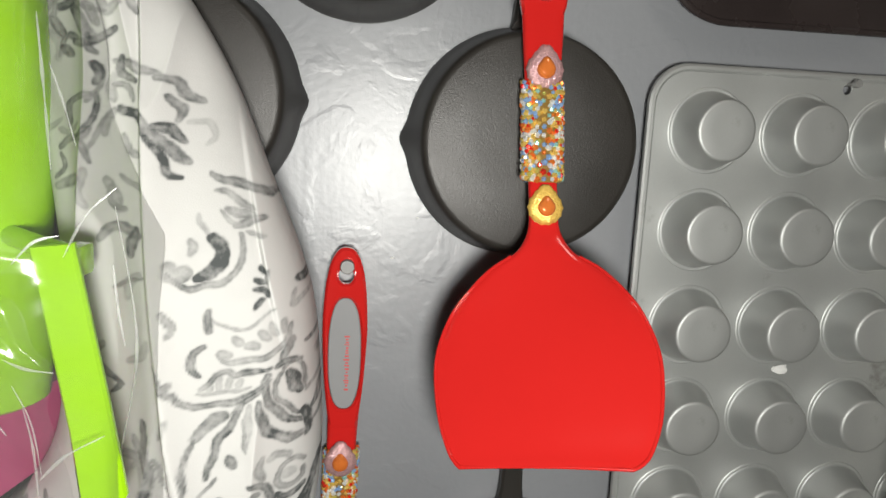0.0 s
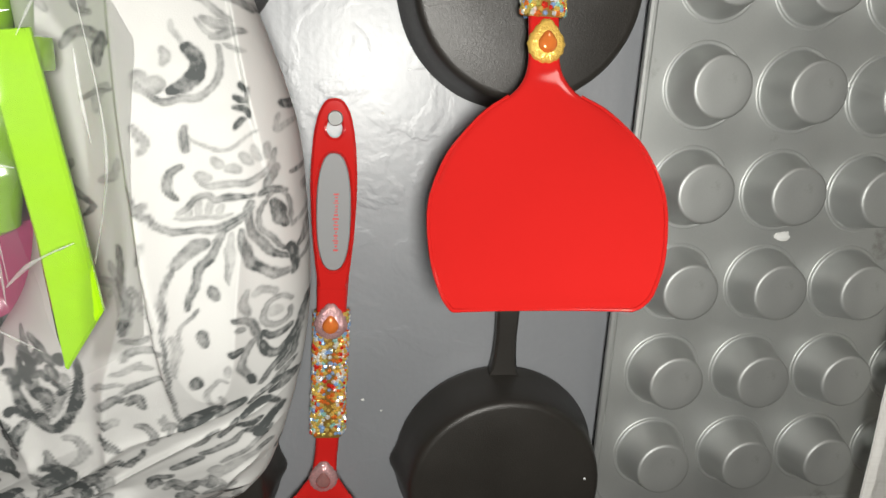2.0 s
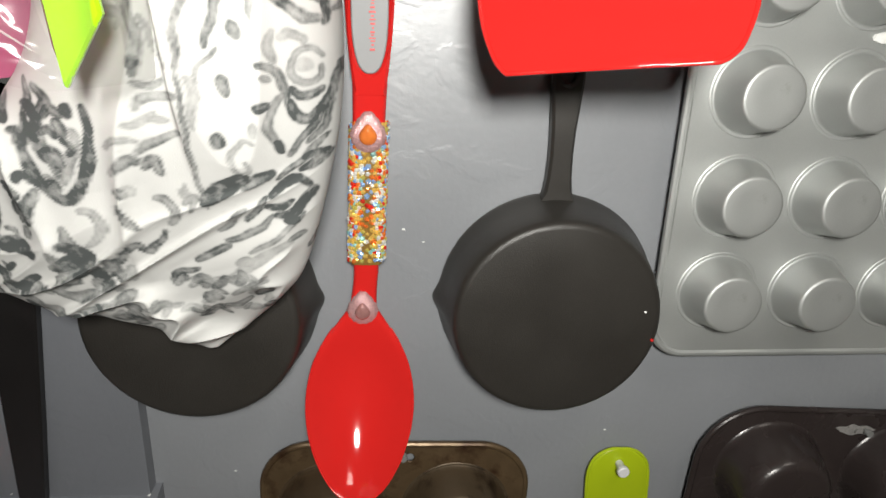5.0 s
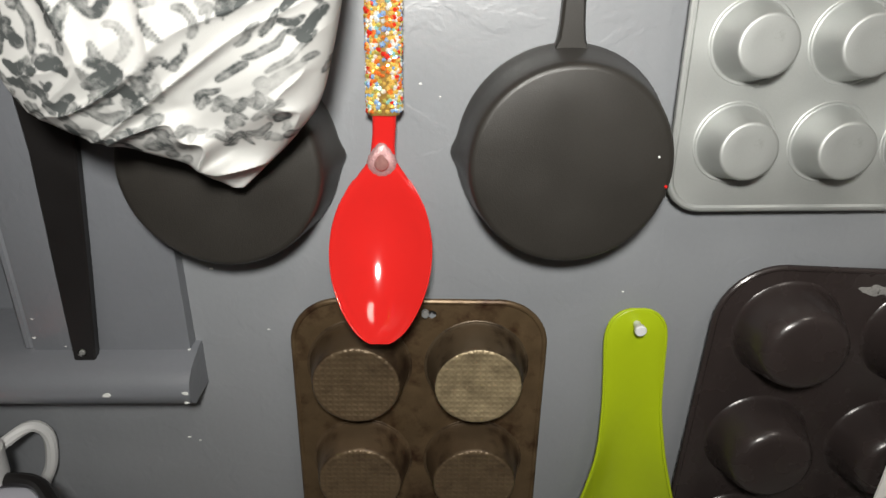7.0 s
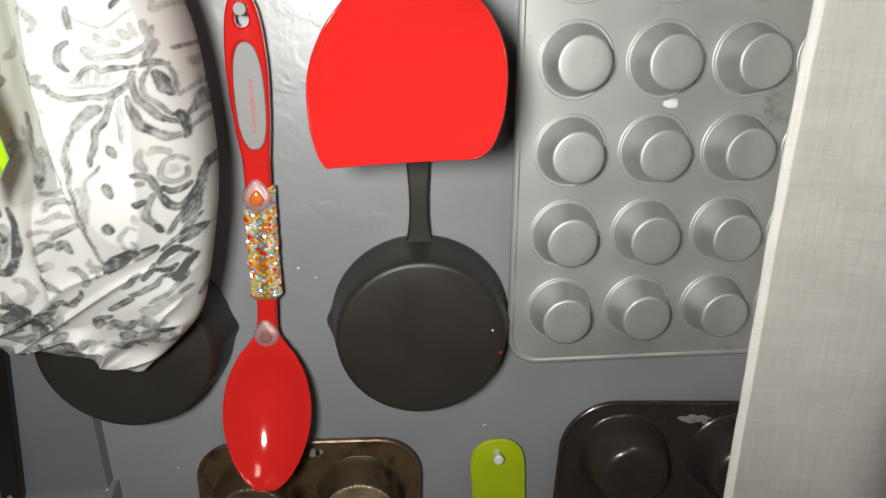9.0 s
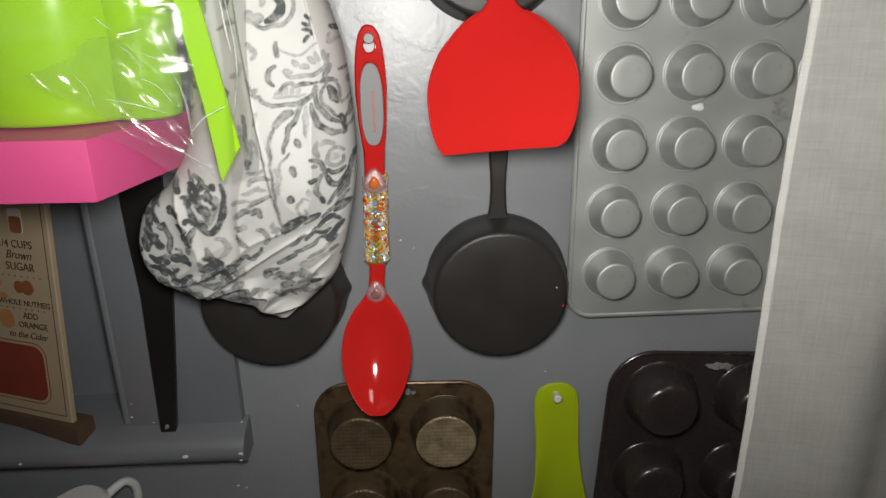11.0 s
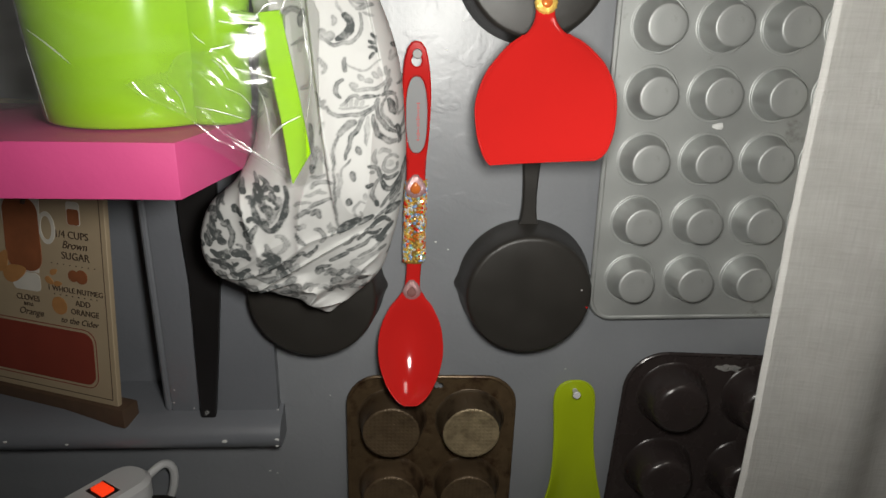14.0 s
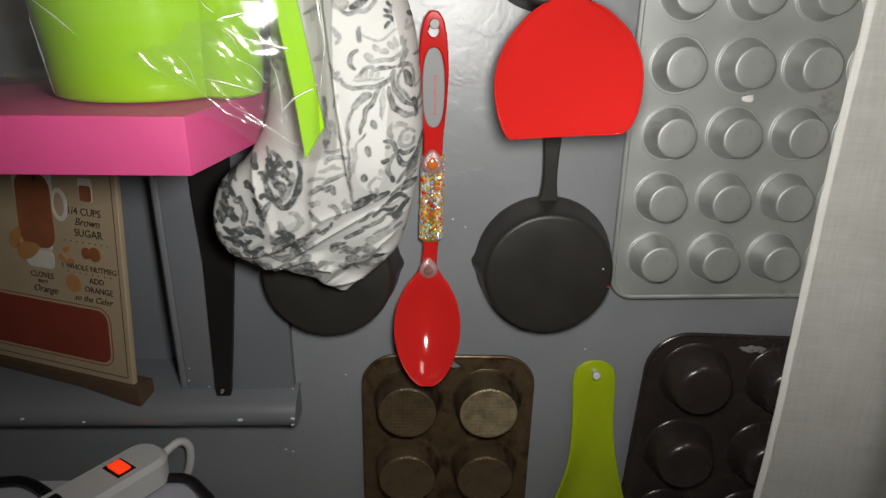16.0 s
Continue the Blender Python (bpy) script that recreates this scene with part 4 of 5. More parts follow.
for a, b in zip(rings, rings[1:]):
    for i in range(NU):
        j = (i + 1) % NU
        bm.faces.new((a[i], a[j], b[j], b[i]))
bag = tagged(part("plastic_bag", bm, FILM, angle=180), "crumpled clear plastic bag round a green pitcher", "plastic bag")



def crease(thick, *path):
    """A pinched fold standing out of the film, thinning to both ends, its glint painted white."""
    pts = spread(list(path), 6)
    bm = bmesh.new()
    rings = []
    for i, p in enumerate(pts):
        k = math.sin(math.pi * (i + 0.4) / (len(pts) - 0.2))
        w = 0.0001 + 0.65 * thick * abs(k) * (0.6 + 0.7 * noise.noise(Vector(p) * 150))
        d = (Vector(pts[min(i + 1, len(pts) - 1)]) - Vector(pts[max(i - 1, 0)])).normalized()
        side = d.cross(Vector((0, 1, 0))).normalized()
        rings.append([bm.verts.new(Vector(p) + side * w * math.cos(a) + Vector((0, -1, 0)) * 0.5 * w * math.sin(a)) for a in [2 * math.pi * q / 8 for q in range(8)]])
    for a, b in zip(rings, rings[1:]):
        for q in range(8):
            bm.faces.new((a[q], a[(q + 1) % 8], b[(q + 1) % 8], b[q]))
    part("crease", bm, GLINT_FOLD, bag, "pinched fold of clear film, whitened to imitate a glint")


# folds follow the bag's bright streaks; their white stands for highlights
crease(0.0009, (-0.446, -0.190, 1.434), (-0.435, -0.190, 1.425), (-0.424, -0.189, 1.414))
crease(0.0008, (-0.449, -0.190, 1.424), (-0.443, -0.190, 1.380))
crease(0.0009, (-0.287, -0.158, 1.46), (-0.282, -0.155, 1.414), (-0.286, -0.155, 1.380), (-0.295, -0.165, 1.335))
crease(0.0008, (-0.333, -0.184, 1.441), (-0.33, -0.183, 1.44), (-0.327, -0.182, 1.44))
crease(0.0009, (-0.339, -0.186, 1.424), (-0.333, -0.184, 1.425), (-0.326, -0.182, 1.427))
crease(0.0014, (-0.339, -0.186, 1.418), (-0.334, -0.184, 1.413), (-0.33, -0.183, 1.405))
crease(0.0012, (-0.332, -0.184, 1.4), (-0.323, -0.181, 1.395), (-0.316, -0.18, 1.385))
crease(0.0014, (-0.308, -0.177, 1.367), (-0.3, -0.175, 1.375), (-0.288, -0.172, 1.381))
crease(0.0009, (-0.335, -0.184, 1.371), (-0.322, -0.181, 1.361), (-0.3, -0.175, 1.344))
crease(0.0008, (-0.349, -0.188, 1.434), (-0.346, -0.187, 1.43), (-0.342, -0.186, 1.427))
crease(0.0007, (-0.351, -0.189, 1.389), (-0.336, -0.185, 1.385), (-0.32, -0.18, 1.379))
crease(0.0007, (-0.327, -0.182, 1.413), (-0.323, -0.181, 1.411), (-0.319, -0.18, 1.41))
crease(0.0006, (-0.314, -0.179, 1.402), (-0.309, -0.178, 1.388), (-0.307, -0.177, 1.368))
crease(0.0007, (-0.365, -0.191, 1.403), (-0.359, -0.191, 1.395), (-0.357, -0.19, 1.385))

crease(0.0010, (-0.301, -0.178, 1.521), (-0.300, -0.178, 1.499), (-0.299, -0.178, 1.473))
crease(0.0008, (-0.298, -0.178, 1.506), (-0.295, -0.177, 1.495), (-0.292, -0.176, 1.481))
crease(0.0009, (-0.297, -0.177, 1.445), (-0.290, -0.175, 1.459), (-0.281, -0.173, 1.468))
crease(0.0009, (-0.283, -0.173, 1.442), (-0.282, -0.173, 1.428), (-0.280, -0.173, 1.414))
crease(0.0009, (-0.310, -0.181, 1.395), (-0.308, -0.180, 1.381), (-0.307, -0.180, 1.363))
crease(0.0010, (-0.315, -0.182, 1.412), (-0.309, -0.180, 1.408), (-0.301, -0.178, 1.406))
crease(0.0009, (-0.311, -0.181, 1.443), (-0.305, -0.179, 1.450), (-0.298, -0.177, 1.452))
# the bag's loose corner, drawn down over the shelf's end to the handle's tip
bm = bmesh.new()
a, b, c = Vector((-0.388, -0.1930, 1.402)), Vector((-0.314, -0.1742, 1.436)), Vector((-0.2955, -0.1685, 1.334))
N = 40
sheet = {}
for i in range(N + 1):
    for j in range(N + 1 - i):
        u, v = i / N, j / N
        p = a + (c - a) * u + (b - a) * v
        p.x += 0.010 * (1 - u) * noise.noise(Vector((v * 4, u * 4, 7.7)))
        p.z += 0.010 * (1 - u) * noise.noise(Vector((v * 4, u * 4, 2.3)))
        across = v / max(0.04, 1 - u)
        p.y -= 0.0028 * (1 - abs(noise.noise(Vector((across * 5.5, u * 1.6, 3.1))) * 2)) ** 2 * (1 - 0.6 * u)
        sheet[i, j] = bm.verts.new(p)
for i in range(N):
    for j in range(N - i):
        bm.faces.new((sheet[i, j], sheet[i + 1, j], sheet[i, j + 1]))
        if i + j < N - 1:
            bm.faces.new((sheet[i + 1, j], sheet[i + 1, j + 1], sheet[i, j + 1]))
part("bag_corner", bm, CORNER, bag, "milky pleated corner of the clear bag", angle=180)

# ---- printed cotton cloth bundle ----
rows = [(1.1865, -0.294, -0.287, -0.064, -0.052), (1.193, -0.302, -0.280, -0.070, -0.048), (1.203, -0.315, -0.2695, -0.080, -0.046), (1.213, -0.342, -0.259, -0.088, -0.045), (1.223, -0.368, -0.250, -0.096, -0.045), (1.237, -0.386, -0.2395, -0.103, -0.045), (1.262, -0.391, -0.231, -0.112, -0.045), (1.295, -0.380, -0.223, -0.124, -0.040), (1.318, -0.356, -0.2195, -0.129, -0.034), (1.35, -0.338, -0.2185, -0.131, -0.032), (1.40, -0.331, -0.222, -0.132, -0.034), (1.43, -0.329, -0.2285, -0.130, -0.045), (1.47, -0.335, -0.244, -0.122, -0.048), (1.51, -0.346, -0.261, -0.104, -0.048), (1.545, -0.357, -0.281, -0.098, -0.049), (1.60, -0.377, -0.318, -0.090, -0.049), (1.66, -0.392, -0.352, -0.082, -0.049), (1.74, -0.40, -0.372, -0.06, -0.02)]
keyed = np.array(spread(rows, 9))
levels = np.concatenate((np.arange(1.1865, 1.56, 0.0006), np.arange(1.56, 1.7401, 0.003)))
rows = np.stack([levels] + [np.interp(levels, keyed[:, 0], keyed[:, k]) for k in (1, 2, 3, 4)], 1).tolist()
NU = 500
points = []
for z, x0, x1, yf, yb in rows:
    cx, cy, rx, ry = (x0 + x1) / 2, (yf + yb) / 2, (x1 - x0) / 2, (yb - yf) / 2
    row = []
    for u in range(NU):
        a = 2 * math.pi * u / NU
        c, s = math.cos(a), math.sin(a)
        x = cx + rx * math.copysign(abs(c) ** 0.85, c)
        y = cy + ry * math.copysign(abs(s) ** 0.8, s)
        # long creases above, a few slanting folds and a puckered edge below
        low = max(0.0, min(1.0, (1.29 + 0.25 * (x + 0.3) - z) / 0.05))
        crease = 1 - abs(noise.noise(Vector((x * 34 + z * 2, 1.7, z * 5))) * 2)
        slant = noise.noise(Vector(((x * 0.8 - z) * 30, 4.1, (x + z) * 7)))
        pucker = 1 - abs(noise.noise(Vector(((x * 0.6 - z) * 60, 7.3, (x + z) * 12))) * 2)
        edge = max(0.0, min(1.0, (1.235 + 0.2 * (x + 0.3) - z) / 0.03))
        amount = (1 - low) * 0.006 * crease ** 3 + low * (0.0115 * slant + 0.0065 * pucker ** 3) + edge * 0.007 * pucker ** 2 + 0.004 * noise.noise(Vector((x * 16, 9.0, z * 16)))
        for top_x, slope, end in ((-0.2860, 0.09, 1.29), (-0.2445, 0.23, 1.385)):
            gap = x - (top_x + (1.45 - z) * slope)
            if gap > -0.002:
                rise = min(1.0, (gap + 0.002) / 0.003)
                amount += max(0.0, min(1.0, (z - end) / 0.04)) * 0.0065 * rise * rise * (3 - 2 * rise) * math.exp(-max(0.0, gap) / 0.016)
        y -= max(0.0, -s) * amount * min(1.0, ry / 0.02)
        row.append((x, y, z))
    points.append(row)
fine = np.array(points)
NR, NC = fine.shape[:2]

# the print: brush strokes in millimetres across the cloth, up from 1.3 m; wavering like a hand-drawn line
ink_x, ink_z = fine[..., 0].ravel() * 1000, fine[..., 2].ravel() * 1000 - 1300
ink_x, ink_z = (ink_x + 0.4 * np.sin(ink_z * 0.45 + 2.1 * np.sin(ink_x * 0.17)) + 0.12 * np.sin(ink_x * 1.7 + ink_z * 1.3),
                ink_z + 0.4 * np.sin(ink_x * 0.42 + 1.7 * np.sin(ink_z * 0.21)) + 0.12 * np.sin(ink_z * 1.9 - ink_x * 1.1))
ink = np.zeros(len(ink_x))


def brush(half, dark, *path):
    """A watercolour stroke along a path, swelling in the middle, its rim a little darker than its heart."""
    half = half * 1.45 + 0.15
    line = np.array(spread(list(path), max(3, 24 // len(path))), float)
    lo, hi = line.min(0) - half - 1, line.max(0) + half + 1
    near = np.nonzero((ink_x > lo[0]) & (ink_x < hi[0]) & (ink_z > lo[1]) & (ink_z < hi[1]))[0]
    if not len(near):
        return
    px, pz = ink_x[near], ink_z[near]
    best = np.full(len(near), -9.0)
    for k in range(len(line) - 1):
        a, d = line[k], line[k + 1] - line[k]
        f = np.clip(((px - a[0]) * d[0] + (pz - a[1]) * d[1]) / max(1e-6, d @ d), 0, 1)
        along = (k + f) / (len(line) - 1)
        wide = half * (0.45 + 0.55 * np.sin(np.pi * np.clip(along * 0.9 + 0.07, 0, 1)) ** 0.7)
        best = np.maximum(best, wide - np.hypot(px - a[0] - f * d[0], pz - a[1] - f * d[1]))
    cover = np.clip((best + 0.55) / 1.25, 0, 1)
    cover = cover * cover * (3 - 2 * cover)
    heart = np.clip((best - 0.35) / max(0.4, half), 0, 1)
    # a pale wash bleeds past the stroke
    bleed = np.clip((best + 0.9) / 1.4, 0, 1) ** 2 * 0.22 * dark
    ink[near] = np.maximum(ink[near], np.maximum(bleed, min(1.0, dark * 1.5) * cover * (1 - (0.4 if dark < 0.7 else 0.1) * heart)))


# rose and curls
brush(1.0, 0.45, (-251, 146), (-249, 139), (-251, 133), (-256, 127), (-262, 126), (-268, 125), (-273, 127), (-277, 131))
brush(2.1, 0.7, (-261, 145), (-257, 140), (-258, 135), (-261, 131), (-266, 129))
brush(2.3, 0.35, (-277, 134), (-274, 130), (-269, 132))
brush(1.7, 0.65, (-266, 129), (-262, 130), (-259, 131))
brush(1.2, 0.4, (-269, 143), (-268, 141), (-269, 138))
brush(0.6, 0.35, (-267, 154), (-266, 151), (-264, 149), (-261, 145))
brush(1.3, 0.4, (-256, 156), (-251, 154), (-246, 153))
brush(1.2, 0.4, (-253, 149), (-247, 151), (-242, 152))
brush(0.8, 0.35, (-258, 155), (-255, 151), (-252, 150))
brush(0.6, 0.3, (-249, 147), (-244, 145), (-241, 144))
brush(1.3, 0.65, (-229, 125), (-226, 124), (-223, 125))
brush(1.0, 0.6, (-225, 129), (-224, 124))
brush(0.8, 0.3, (-229, 120), (-230, 115), (-227, 116), (-223, 118), (-222, 121))
brush(0.8, 0.7, (-243, 132), (-240, 130))
brush(0.6, 0.6, (-239, 131), (-240, 126))
brush(0.9, 0.7, (-244, 127), (-240, 126))
brush(1.0, 0.7, (-244, 123), (-241, 123), (-239, 120))
brush(1.0, 0.75, (-244, 116), (-241, 119))
brush(1.2, 0.45, (-261, 116), (-262, 112), (-261, 107))
brush(0.5, 0.3, (-261, 115), (-259, 111), (-253, 108), (-246, 108), (-240, 112), (-236, 115))
brush(1.0, 0.4, (-258, 97), (-255, 94), (-247, 94), (-240, 95), (-234, 98), (-231, 102), (-230, 107))
brush(1.3, 0.3, (-257, 98), (-253, 97))
brush(1.3, 0.3, (-252, 104), (-249, 101))
brush(1.3, 0.3, (-247, 100), (-242, 100))
brush(1.3, 0.3, (-242, 105), (-238, 103))
brush(1.2, 0.3, (-238, 108), (-235, 104))
brush(1.0, 0.3, (-233, 110), (-232, 104))
brush(1.2, 0.5, (-263, 101), (-267, 99), (-268, 95), (-267, 91), (-265, 89))
brush(1.0, 0.55, (-275, 83), (-273, 79), (-268, 76), (-262, 76), (-253, 76), (-247, 79), (-241, 82), (-238, 85))
brush(1.0, 0.5, (-265, 83), (-261, 86), (-257, 89), (-254, 90), (-252, 88), (-249, 89), (-244, 89), (-240, 89), (-237, 90))
brush(1.0, 0.28, (-262, 82), (-261, 85))
brush(1.0, 0.28, (-258, 82), (-257, 87))
brush(1.0, 0.28, (-254, 82), (-253, 87))
brush(1.0, 0.28, (-250, 83), (-249, 86))
brush(0.6, 0.35, (-266, 81), (-259, 81), (-251, 81), (-245, 83))
brush(1.3, 0.5, (-230, 100), (-232, 95), (-233, 92))
brush(0.8, 0.6, (-225, 97), (-221, 97), (-217, 94), (-216, 89))
brush(1.0, 0.6, (-235, 90), (-232, 91), (-228, 90), (-226, 89))
brush(1.2, 0.5, (-238, 87), (-240, 82), (-238, 75), (-235, 69), (-231, 64), (-226, 61), (-223, 60))
brush(0.8, 0.5, (-234, 87), (-236, 82), (-235, 76), (-232, 71), (-228, 66), (-225, 64))
brush(1.5, 0.55, (-242, 75), (-241, 68), (-239, 62), (-234, 57), (-229, 54), (-223, 54))
brush(0.6, 0.4, (-238, 64), (-233, 58), (-228, 55))
brush(1.7, 0.65, (-231, 86), (-229, 82), (-228, 78), (-226, 75))
brush(0.6, 0.5, (-234, 86), (-232, 89), (-229, 90), (-226, 87), (-225, 80), (-224, 75))
brush(0.7, 0.4, (-221, 91), (-219, 85), (-220, 78), (-224, 74))
brush(1.2, 0.5, (-218, 76), (-219, 69), (-222, 64))
brush(0.8, 0.45, (-217, 73), (-216, 66), (-219, 59), (-223, 57))
brush(1.2, 0.75, (-225, 66), (-223, 59), (-224, 52))
# stems and leaves
brush(1.0, 0.45, (-241, 81), (-246, 78), (-249, 76), (-252, 72))
brush(1.9, 0.45, (-255, 71), (-260, 69), (-264, 65), (-267, 62))
brush(0.8, 0.55, (-267, 62), (-270, 56), (-271, 49), (-271, 42), (-271, 34))
brush(1.3, 0.5, (-249, 76), (-252, 68), (-257, 62), (-259, 57), (-261, 51), (-263, 44))
brush(1.2, 0.3, (-246, 74), (-246, 68), (-247, 61), (-247, 56))
brush(0.6, 0.4, (-248, 68), (-248, 59), (-247, 54))
brush(1.7, 0.5, (-254, 51), (-253, 48))
brush(1.5, 0.6, (-258, 33), (-257, 27))
brush(1.5, 0.65, (-262, 12), (-261, 8))
brush(1.3, 0.6, (-248, 22), (-244, 23))
brush(0.6, 0.4, (-259, 43), (-262, 40), (-265, 37), (-266, 32))
brush(0.8, 0.5, (-271, 34), (-271, 22), (-272, 8), (-272, -1), (-271, -14), (-270, -19))
brush(1.2, 0.28, (-268, 34), (-267, 27), (-269, 16))
brush(1.2, 0.4, (-241, 49), (-242, 44), (-241, 39))
brush(1.2, 0.3, (-238, 47), (-235, 49), (-231, 47), (-231, 45))
brush(1.0, 0.4, (-225, 41), (-228, 43), (-233, 42), (-235, 37), (-234, 32), (-229, 30), (-225, 33), (-225, 37))
brush(1.9, 0.22, (-232, 37), (-229, 37))
brush(1.2, 0.6, (-236, 29), (-233, 26), (-228, 26), (-225, 28))
brush(1.7, 0.65, (-236, 23), (-234, 18), (-230, 16), (-226, 20))
brush(1.2, 0.55, (-246, 37), (-243, 37), (-239, 34), (-238, 28), (-237, 22))
brush(1.2, 0.45, (-239, 26), (-242, 22), (-244, 15), (-243, 9), (-241, 5))
brush(1.3, 0.7, (-242, 8), (-240, 4))
brush(1.0, 0.4, (-245, 33), (-242, 32))
brush(1.2, 0.25, (-249, 16), (-249, 11))
brush(1.2, 0.6, (-219, 37), (-221, 29), (-224, 22), (-229, 13), (-233, 8), (-238, 2))
brush(1.0, 0.55, (-222, 22), (-225, 13), (-231, 6))
brush(1.2, 0.7, (-234, 0), (-224, 2))
brush(1.0, 0.6, (-232, -5), (-227, -3), (-223, 1))
brush(0.8, 0.35, (-250, 8), (-253, 10), (-257, 6), (-258, 0), (-256, -5), (-252, -3), (-253, 1))
brush(1.3, 0.45, (-289, 22), (-286, 25), (-279, 27), (-273, 27))
brush(1.2, 0.35, (-293, 16), (-289, 16), (-283, 20))
brush(1.2, 0.45, (-275, 13), (-281, 11), (-288, 8), (-292, 4))
brush(1.5, 0.5, (-303, -4), (-296, 2), (-292, 1))
brush(1.7, 0.5, (-290, -1), (-286, 2), (-285, -4))
brush(1.7, 0.6, (-303, -13), (-301, -12))
brush(1.5, 0.3, (-299, -12), (-297, -11))
brush(1.2, 0.4, (-279, -17), (-275, -14), (-277, -21))
brush(1.2, 0.4, (-278, 116), (-275, 110), (-276, 106))
brush(1.2, 0.45, (-276, 87), (-279, 84))
brush(1.0, 0.4, (-282, 93), (-280, 89), (-278, 85), (-277, 82))
brush(0.8, 0.3, (-277, 72), (-279, 67), (-281, 63))
brush(1.5, 0.5, (-287, 69), (-287, 56), (-285, 44), (-288, 34))
brush(1.3, 0.75, (-288, 37), (-286, 40))
brush(1.0, 0.35, (-283, 53), (-280, 46), (-277, 40), (-275, 37))
# lower folds
brush(2.7, 0.7, (-271, -16), (-264, -11), (-258, -8), (-255, -7))
brush(1.7, 0.6, (-255, -11), (-250, -7), (-245, -5))
brush(1.1, 0.6, (-243, -8), (-238, -4), (-233, 0), (-228, 5), (-224, 9))
brush(1.3, 0.65, (-234, -5), (-228, -2), (-225, -1))
brush(1.5, 0.7, (-246, -16), (-241, -11), (-235, -9), (-232, -13))
brush(1.3, 0.7, (-249, -21), (-244, -22), (-239, -19))
brush(1.7, 0.75, (-245, -26), (-239, -25), (-234, -20), (-230, -16))
brush(1.7, 0.7, (-241, -29), (-238, -28))
brush(1.1, 0.6, (-257, -27), (-253, -22), (-248, -16))
brush(1.1, 0.45, (-268, -31), (-263, -27), (-257, -21))
brush(1.3, 0.55, (-266, -37), (-258, -34), (-252, -31), (-247, -26))
brush(1.5, 0.6, (-281, -47), (-275, -44), (-266, -39))
brush(1.3, 0.6, (-294, -59), (-289, -54), (-281, -52))
brush(1.9, 0.3, (-280, -60), (-267, -57), (-254, -47), (-241, -40))
brush(1.0, 0.45, (-258, -44), (-251, -40), (-243, -34), (-235, -26))
brush(1.1, 0.5, (-241, -39), (-235, -36))
brush(1.1, 0.5, (-269, -68), (-261, -62), (-253, -57))
brush(1.3, 0.6, (-274, -76), (-268, -76), (-262, -70))
brush(1.1, 0.6, (-284, -80), (-278, -76), (-274, -83))
brush(1.0, 0.5, (-263, -62), (-256, -66))
brush(1.0, 0.5, (-263, -76), (-267, -80))
brush(1.0, 0.55, (-289, -76), (-284, -80))
brush(1.1, 0.45, (-288, 31), (-283, 30), (-278, 32))
brush(1.0, 0.4, (-303, 6), (-299, 10), (-295, 10), (-291, 9))
brush(1.1, 0.3, (-291, 16), (-286, 18), (-278, 18))
brush(1.5, 0.55, (-304, -19), (-302, -25), (-299, -28))
brush(1.5, 0.5, (-289, -15), (-285, -16), (-283, -22), (-286, -27))
brush(1.1, 0.35, (-279, -11), (-277, -14), (-277, -8))
brush(1.5, 0.35, (-321, -22), (-316, -22), (-313, -27), (-316, -34), (-321, -37))
brush(1.9, 0.6, (-329, -30), (-328, -37), (-324, -44))
brush(1.7, 0.55, (-337, -41), (-335, -50), (-330, -57))
brush(1.7, 0.5, (-325, -49), (-321, -53), (-325, -60))
brush(1.3, 0.6, (-308, -41), (-302, -37), (-298, -41), (-289, -31))
brush(1.5, 0.6, (-312, -47), (-308, -41))
brush(1.9, 0.4, (-318, -57), (-317, -64))
brush(1.5, 0.4, (-349, -57), (-344, -64))
brush(1.9, 0.5, (-335, -75), (-328, -75), (-320, -71))
brush(1.9, 0.4, (-307, -50), (-310, -57))
# dark scroll
brush(1.9, 0.85, (-334, 16), (-336, 4), (-334, -6), (-330, -14), (-323, -17), (-316, -9), (-311, 2), (-309, 11), (-309, 21))
brush(1.7, 0.55, (-329, 27), (-324, 23), (-327, 18), (-331, 11))
brush(1.5, 0.55, (-326, 17), (-323, 20), (-318, 17))
brush(1.1, 0.6, (-328, 11), (-323, 12))
brush(1.9, 0.85, (-317, 20), (-315, 18))
brush(2.5, 0.8, (-328, 2), (-324, 2))
brush(1.7, 0.4, (-324, -9), (-319, -1), (-315, 7), (-315, 12))
brush(1.5, 0.5, (-337, 4), (-335, -1), (-336, -9))
brush(1.3, 0.6, (-334, 29), (-332, 22), (-335, 16))
brush(2.2, 0.8, (-372, 13), (-369, 9), (-367, -1))
brush(1.8, 0.8, (-378, -6), (-369, -3), (-364, -11))
brush(2.6, 0.75, (-374, -11), (-373, -24), (-367, -27))
brush(1.8, 0.7, (-382, -27), (-379, -35))
brush(1.8, 0.8, (-378, -40), (-372, -43), (-364, -38))
brush(1.8, 0.7, (-378, -49), (-365, -52), (-357, -60), (-347, -54))
brush(2.6, 0.75, (-358, -40), (-351, -38), (-345, -43))
brush(1.5, 0.6, (-375, -60), (-367, -66))
brush(1.8, 0.6, (-359, -11), (-357, -24), (-361, -35))
brush(1.8, 0.6, (-342, -27), (-339, -19), (-336, -13))
brush(2.6, 0.7, (-337, -49), (-327, -46), (-319, -55))
brush(2.6, 0.7, (-331, -38), (-322, -43), (-328, -52))
brush(2.2, 0.6, (-343, -60), (-335, -66), (-325, -63))
brush(2.2, 0.6, (-316, -46), (-313, -55))
brush(2.2, 0.5, (-355, -73), (-346, -76), (-342, -80))
brush(2.2, 0.55, (-322, -73), (-312, -66))
